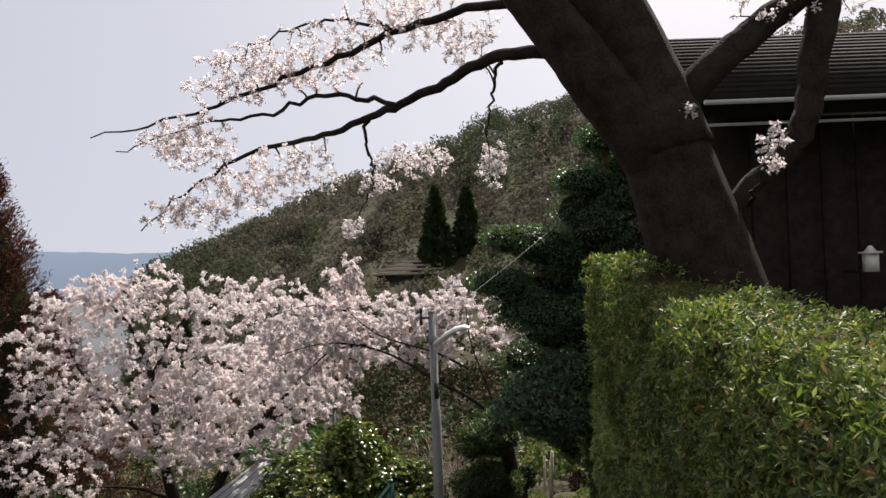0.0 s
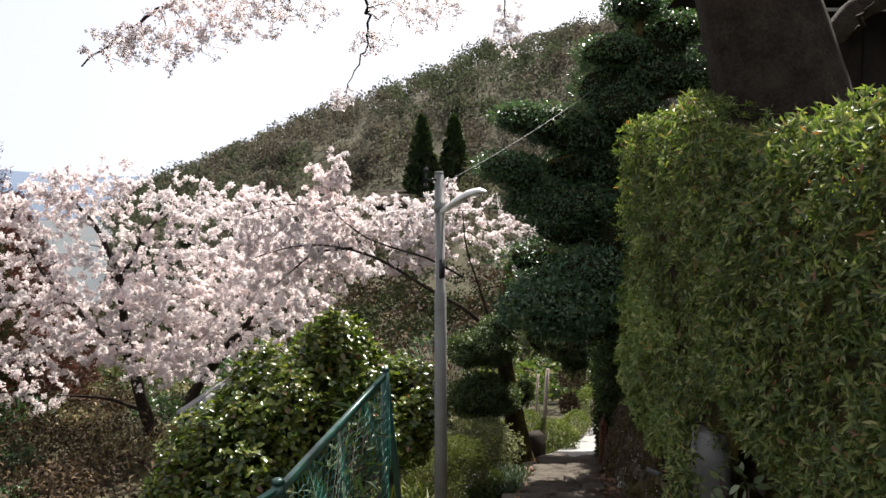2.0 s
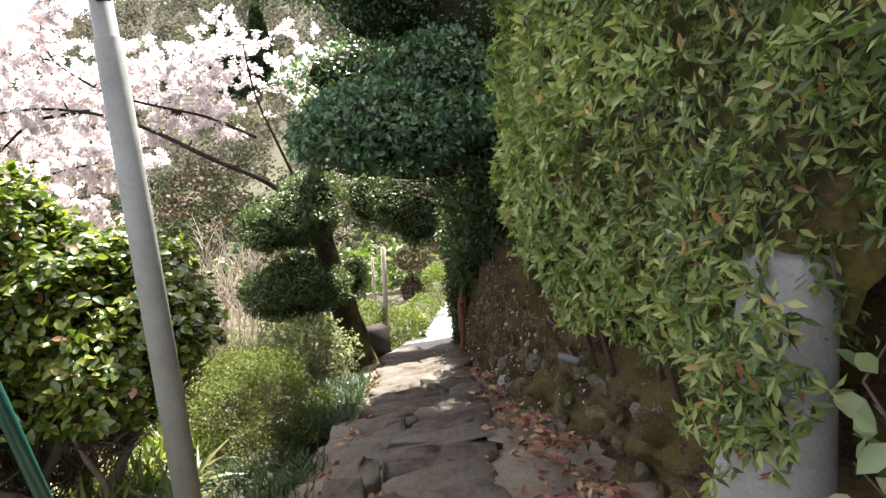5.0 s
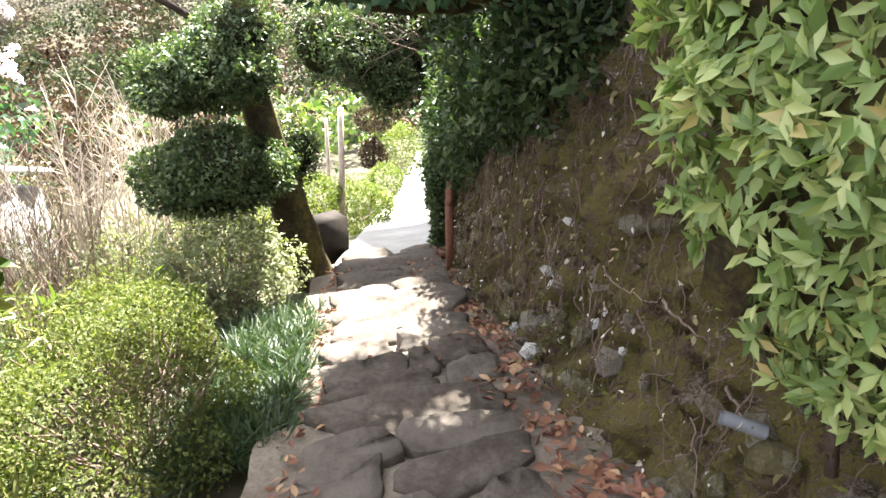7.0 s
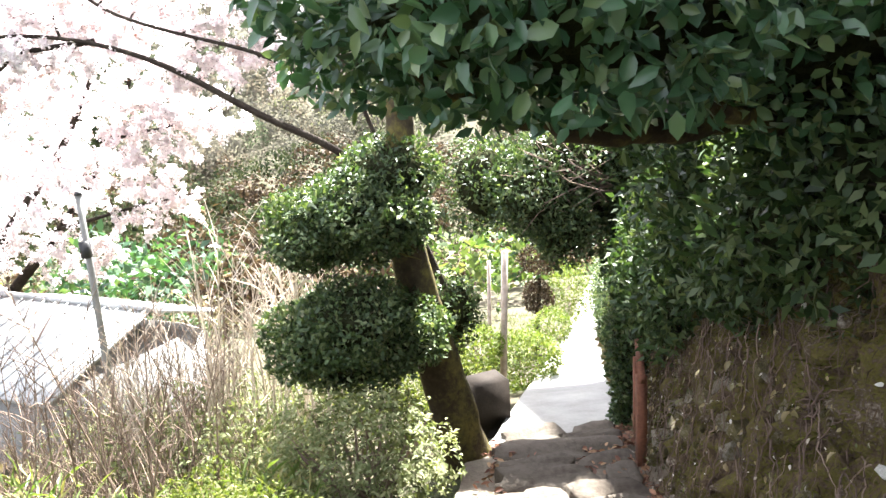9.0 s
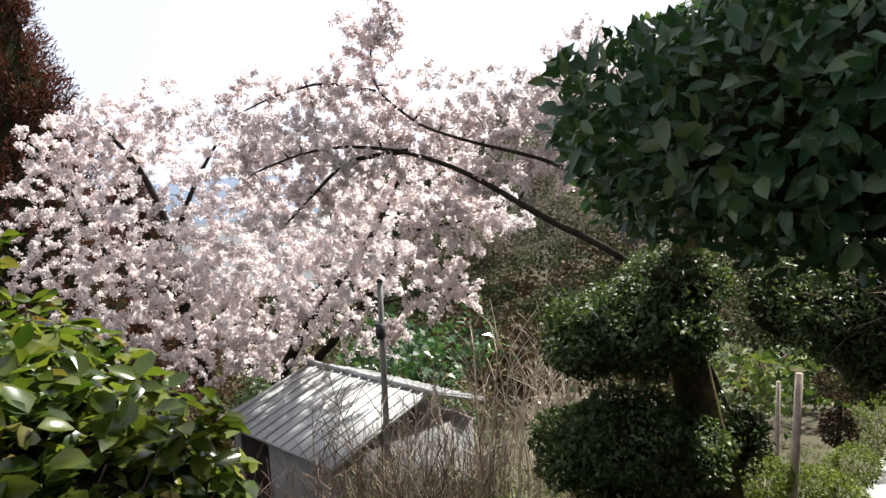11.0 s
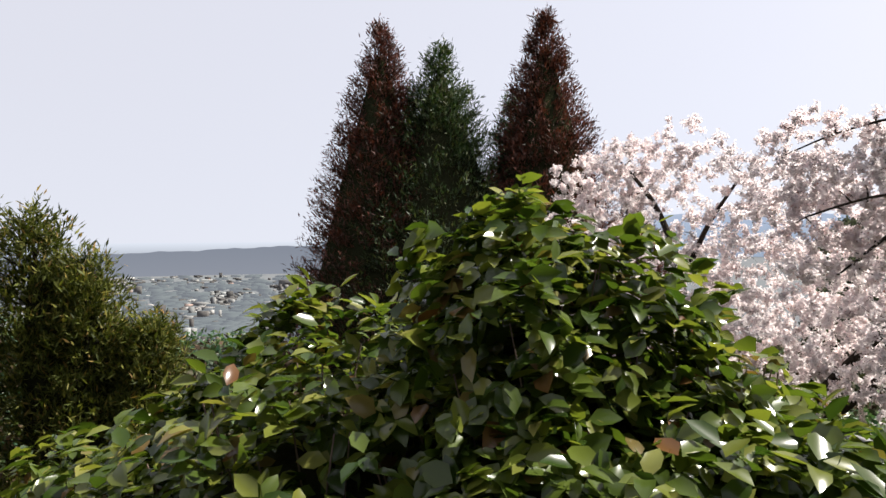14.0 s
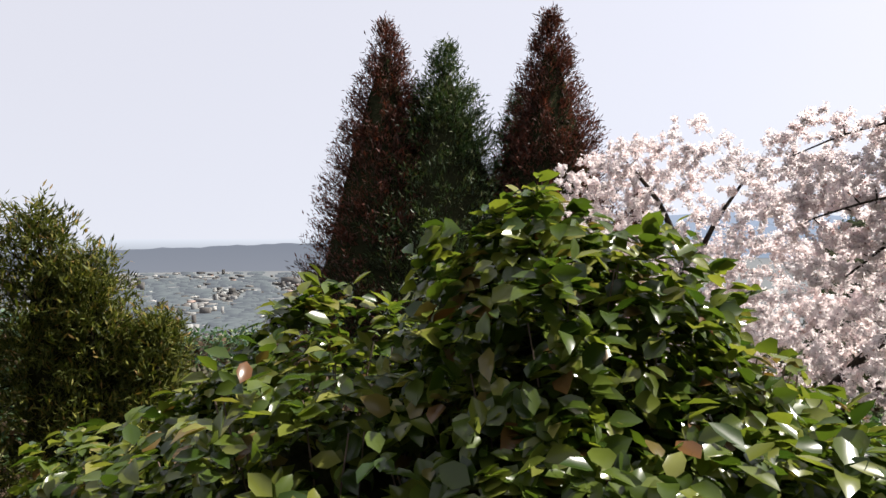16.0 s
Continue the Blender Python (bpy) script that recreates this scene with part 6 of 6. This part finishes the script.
hang = np.stack([wall_x(hy) - 0.03 + 0.33 * hu, hy, path_z(hy) + (wall_top(hy) - path_z(hy)) * hu], 1)
tagged(part("wall_threads", blades(hang, RNG.normal(size=hang.shape) * 0.35 + [-0.25, 0, -0.9], 0.055, 0.09, 0.2, 0.4), "scrub"), "dry rootlets and grass hanging on the wall", "rootlets", "", "stuff")
fy, fu = RNG.uniform(7.8, 13, 420), RNG.random(420) ** 1.3
flake = np.stack([wall_x(fy) - 0.05 + 0.33 * fu, fy, path_z(fy) + (wall_top(fy) - path_z(fy)) * fu], 1)
tagged(part("wall_flakes", blades(flake, RNG.normal(size=flake.shape) * 0.5 + [-0.2, 0, -0.6], RNG.uniform(0.006, 0.026, 420), 0.55, 0.35, 0.5, True), "pale_scrap"), "pale curled scraps of bark and leaf on the wall", "scraps", "", "stuff")
my, mu = RNG.uniform(7.8, 13, 5200), RNG.random(5200)
ok = np.sin(my * 5.1) * np.sin(mu * 7.0 + my * 2.3) + RNG.normal(size=5200) * 0.25 > 0.25
moss = np.stack([wall_x(my) + 0.0 + 0.32 * mu, my, path_z(my) + (wall_top(my) - path_z(my)) * mu], 1)[ok]
tagged(part("wall_moss", blades(moss, RNG.normal(size=moss.shape) * 0.5 + [-0.8, 0, 0.1], 0.035, 0.3, 0.2, 0.3), "moss"), "olive moss and seedlings growing on the wall", "moss", "", "stuff")
n = 2600
ly = RNG.uniform(3.0, 13.5, n)
lx = np.where(RNG.random(n) < 0.72, wall_x(ly) - np.abs(RNG.normal(size=n)) * 0.2, np.interp(ly, MID_Y, MID_X) - 0.6 + np.abs(RNG.normal(size=n)) * 0.18)
litter = np.stack([lx, ly, path_surface(lx, ly) + 0.035], 1)
tagged(part("leaf_litter", blades(litter, RNG.normal(size=(n, 3)) * [1, 1, 0.15], 0.06, 0.45, 0.3, 0.1, True), "litter"), "fallen red-brown leaves along the path", "leaves", "", "stuff")

# ---- stones of the path and of the wall ----


def slab(rx, ry, h, sides, seed):
    """A worn flat stone with an uneven outline and rounded rim."""
    rng = np.random.default_rng(seed)
    th_ = np.arange(sides) * 2 * np.pi / sides + rng.normal(size=sides) * 0.12
    k = 1 + rng.normal(size=sides) * 0.03 + 0.1 * np.sin(2 * th_ + seed) + 0.06 * np.sin(3 * th_ + 2.1 * seed)
    sq = np.maximum(np.abs(np.cos(th_)), np.abs(np.sin(th_))) ** -0.8
    ox, oy = rx * k * sq * np.cos(th_), ry * k * sq * np.sin(th_)
    g_ = Geo()
    tilt = rng.normal(size=2) * 0.05
    top = h + ox * tilt[0] + oy * tilt[1]
    rings_ = [np.stack([ox, oy, np.full(sides, -0.1)], 1), np.stack([ox, oy, top - 0.014], 1), np.stack([ox * 0.965, oy * 0.965, top + rng.normal(size=sides) * 0.004], 1), np.stack([ox * 0.5, oy * 0.5, top * 0.5 + h * 0.5 + rng.normal(size=sides) * 0.006 - 0.002], 1)]
    V_ = np.concatenate(rings_ + [np.array([[0, 0, h - 0.002]])])
    s_ = np.arange(sides)
    q_ = np.concatenate([np.stack([r_ * sides + s_, r_ * sides + (s_ + 1) % sides, (r_ + 1) * sides + (s_ + 1) % sides, (r_ + 1) * sides + s_], -1) for r_ in range(3)])
    t_ = np.stack([3 * sides + s_, 3 * sides + (s_ + 1) % sides, np.full(sides, 4 * sides)], -1)
    m_ = g_.add(V_, q_, t_).mesh("step_stone", False)
    m_.materials.append(M["stone"])
    return m_


y = 6.7
k = 0
while y < 13.2:
    c, w = float(np.interp(y, MID_Y, MID_X)) + 0.03, 0.5
    cols = 1 if RNG.random() < 0.3 else 2 if RNG.random() < 0.8 else 3
    cuts = np.sort(np.concatenate([[-w, w], RNG.uniform(-0.25, 0.3, cols - 1)]))
    dy = RNG.uniform(0.22, 0.38)
    for x0, x1 in zip(cuts[:-1], cuts[1:]):
        if x1 - x0 < 0.14:
            continue
        st = part("step_stone", slab((x1 - x0) / 2 * 0.93, dy / 2 * 0.94, 0.024, 20, 100 + k), "stone", path_ob)
        st.location = (c + (x0 + x1) / 2, y + dy / 2 + RNG.normal() * 0.03, float(path_z(y)) + 0.02 + RNG.uniform(-0.012, 0.012))
        st.rotation_euler = (0.0, RNG.normal() * 0.02, RNG.normal() * 0.08)
        k += 1
    y += dy


def rock(seed, mat="wall_stone"):
    rng = np.random.default_rng(seed)
    bm = bmesh.new()
    bmesh.ops.create_icosphere(bm, subdivisions=1, radius=1.0)
    sc = np.array([0.55, 1.0, 0.75]) * rng.uniform(0.8, 1.2, 3)
    for v in bm.verts:
        v.co = Vector(np.array(v.co) * sc * rng.uniform(0.82, 1.12))
    me_ = bpy.data.meshes.new("wall_rock")
    bm.to_mesh(me_)
    bm.free()
    me_.materials.append(M[mat])
    return me_


rocks = [rock(s) for s in range(14)]
pale_rocks = [rock(s, "pale_stone") for s in range(40, 46)]
for k in range(290):
    y = RNG.uniform(4.5, 13.5)
    zb, zt = float(path_z(y)), float(wall_top(y))
    u = RNG.random() ** 1.2
    z = zb + (zt - zb) * u
    s = RNG.uniform(0.025, 0.1) * (1.25 - 0.5 * u)
    st = part("wall_rock", rocks[k % 14], "wall_stone", wall_ob)
    st.location = (float(wall_x(y)) + 0.045 + 0.32 * u, y, z)
    st.rotation_euler = tuple(RNG.normal(size=3) * 0.5)
    st.scale = (s, s, s)
# pale stones and scraps that stand out on the wall
for at_, s_ in (((2.36, 10.87, -2.77), 0.05), ((2.23, 9.89, -2.29), 0.045), ((2.22, 9.82, -2.34), 0.04), ((2.25, 9.73, -1.95), 0.035), ((2.12, 9.20, -2.20), 0.034), ((2.12, 9.14, -2.11), 0.026), ((2.15, 8.66, -1.49), 0.03), ((2.17, 9.92, -2.79), 0.09), ((2.11, 8.66, -1.72), 0.035), ((2.23, 10.28, -2.85), 0.05), ((2.08, 8.92, -2.16), 0.03), ((2.33, 11.10, -3.23), 0.05)):
    st = part("pale_stone", pale_rocks[int(RNG.integers(0, 6))], "pale_stone", wall_ob)
    st.location, st.rotation_euler, st.scale = at_, tuple(RNG.normal(size=3) * 0.5), (s_, s_, s_)
# single roots and vines that hang over the wall
for line_, r0_, mat_ in ((((2.31, 9.82, -1.67), (2.27, 9.70, -1.76), (2.23, 9.58, -1.86), (2.22, 9.58, -2.01), (2.21, 9.61, -2.10)), 0.004, "brush_stem"), (((2.20, 9.04, -1.38), (2.18, 8.91, -1.42), (2.17, 9.03, -1.58), (2.18, 9.13, -1.62)), 0.004, "brush_stem"), (((2.11, 8.77, -1.85), (2.09, 8.65, -1.86), (2.08, 8.55, -1.85), (2.07, 8.46, -1.84)), 0.007, "brush_stem"), (((2.17, 9.28, -1.96), (2.14, 9.16, -1.98), (2.11, 8.96, -1.92), (2.10, 8.78, -1.88)), 0.005, "brush_stem"), (((2.31, 9.41, -1.08), (2.29, 9.40, -1.23), (2.24, 9.22, -1.34)), 0.005, "brush_stem"), (((2.05, 8.32, -1.91), (2.03, 8.23, -1.94), (2.02, 8.14, -1.95)), 0.007, "brush_stem"), (((2.57, 11.52, -2.32), (2.45, 11.08, -2.46), (2.39, 11.03, -2.74)), 0.004, "twig"), (((2.42, 10.74, -2.18), (2.32, 10.38, -2.33), (2.28, 10.30, -2.55)), 0.004, "twig")):
    tagged(part("hanging_root", Geo().tube(limb_points(line_, 14) + RNG.normal(size=(14, 3)) * 0.004, np.linspace(r0_, r0_ * 0.5, 14), 5), mat_, None, "", True), "single bent root hanging over the mossy wall", "root", "roots over the wall")
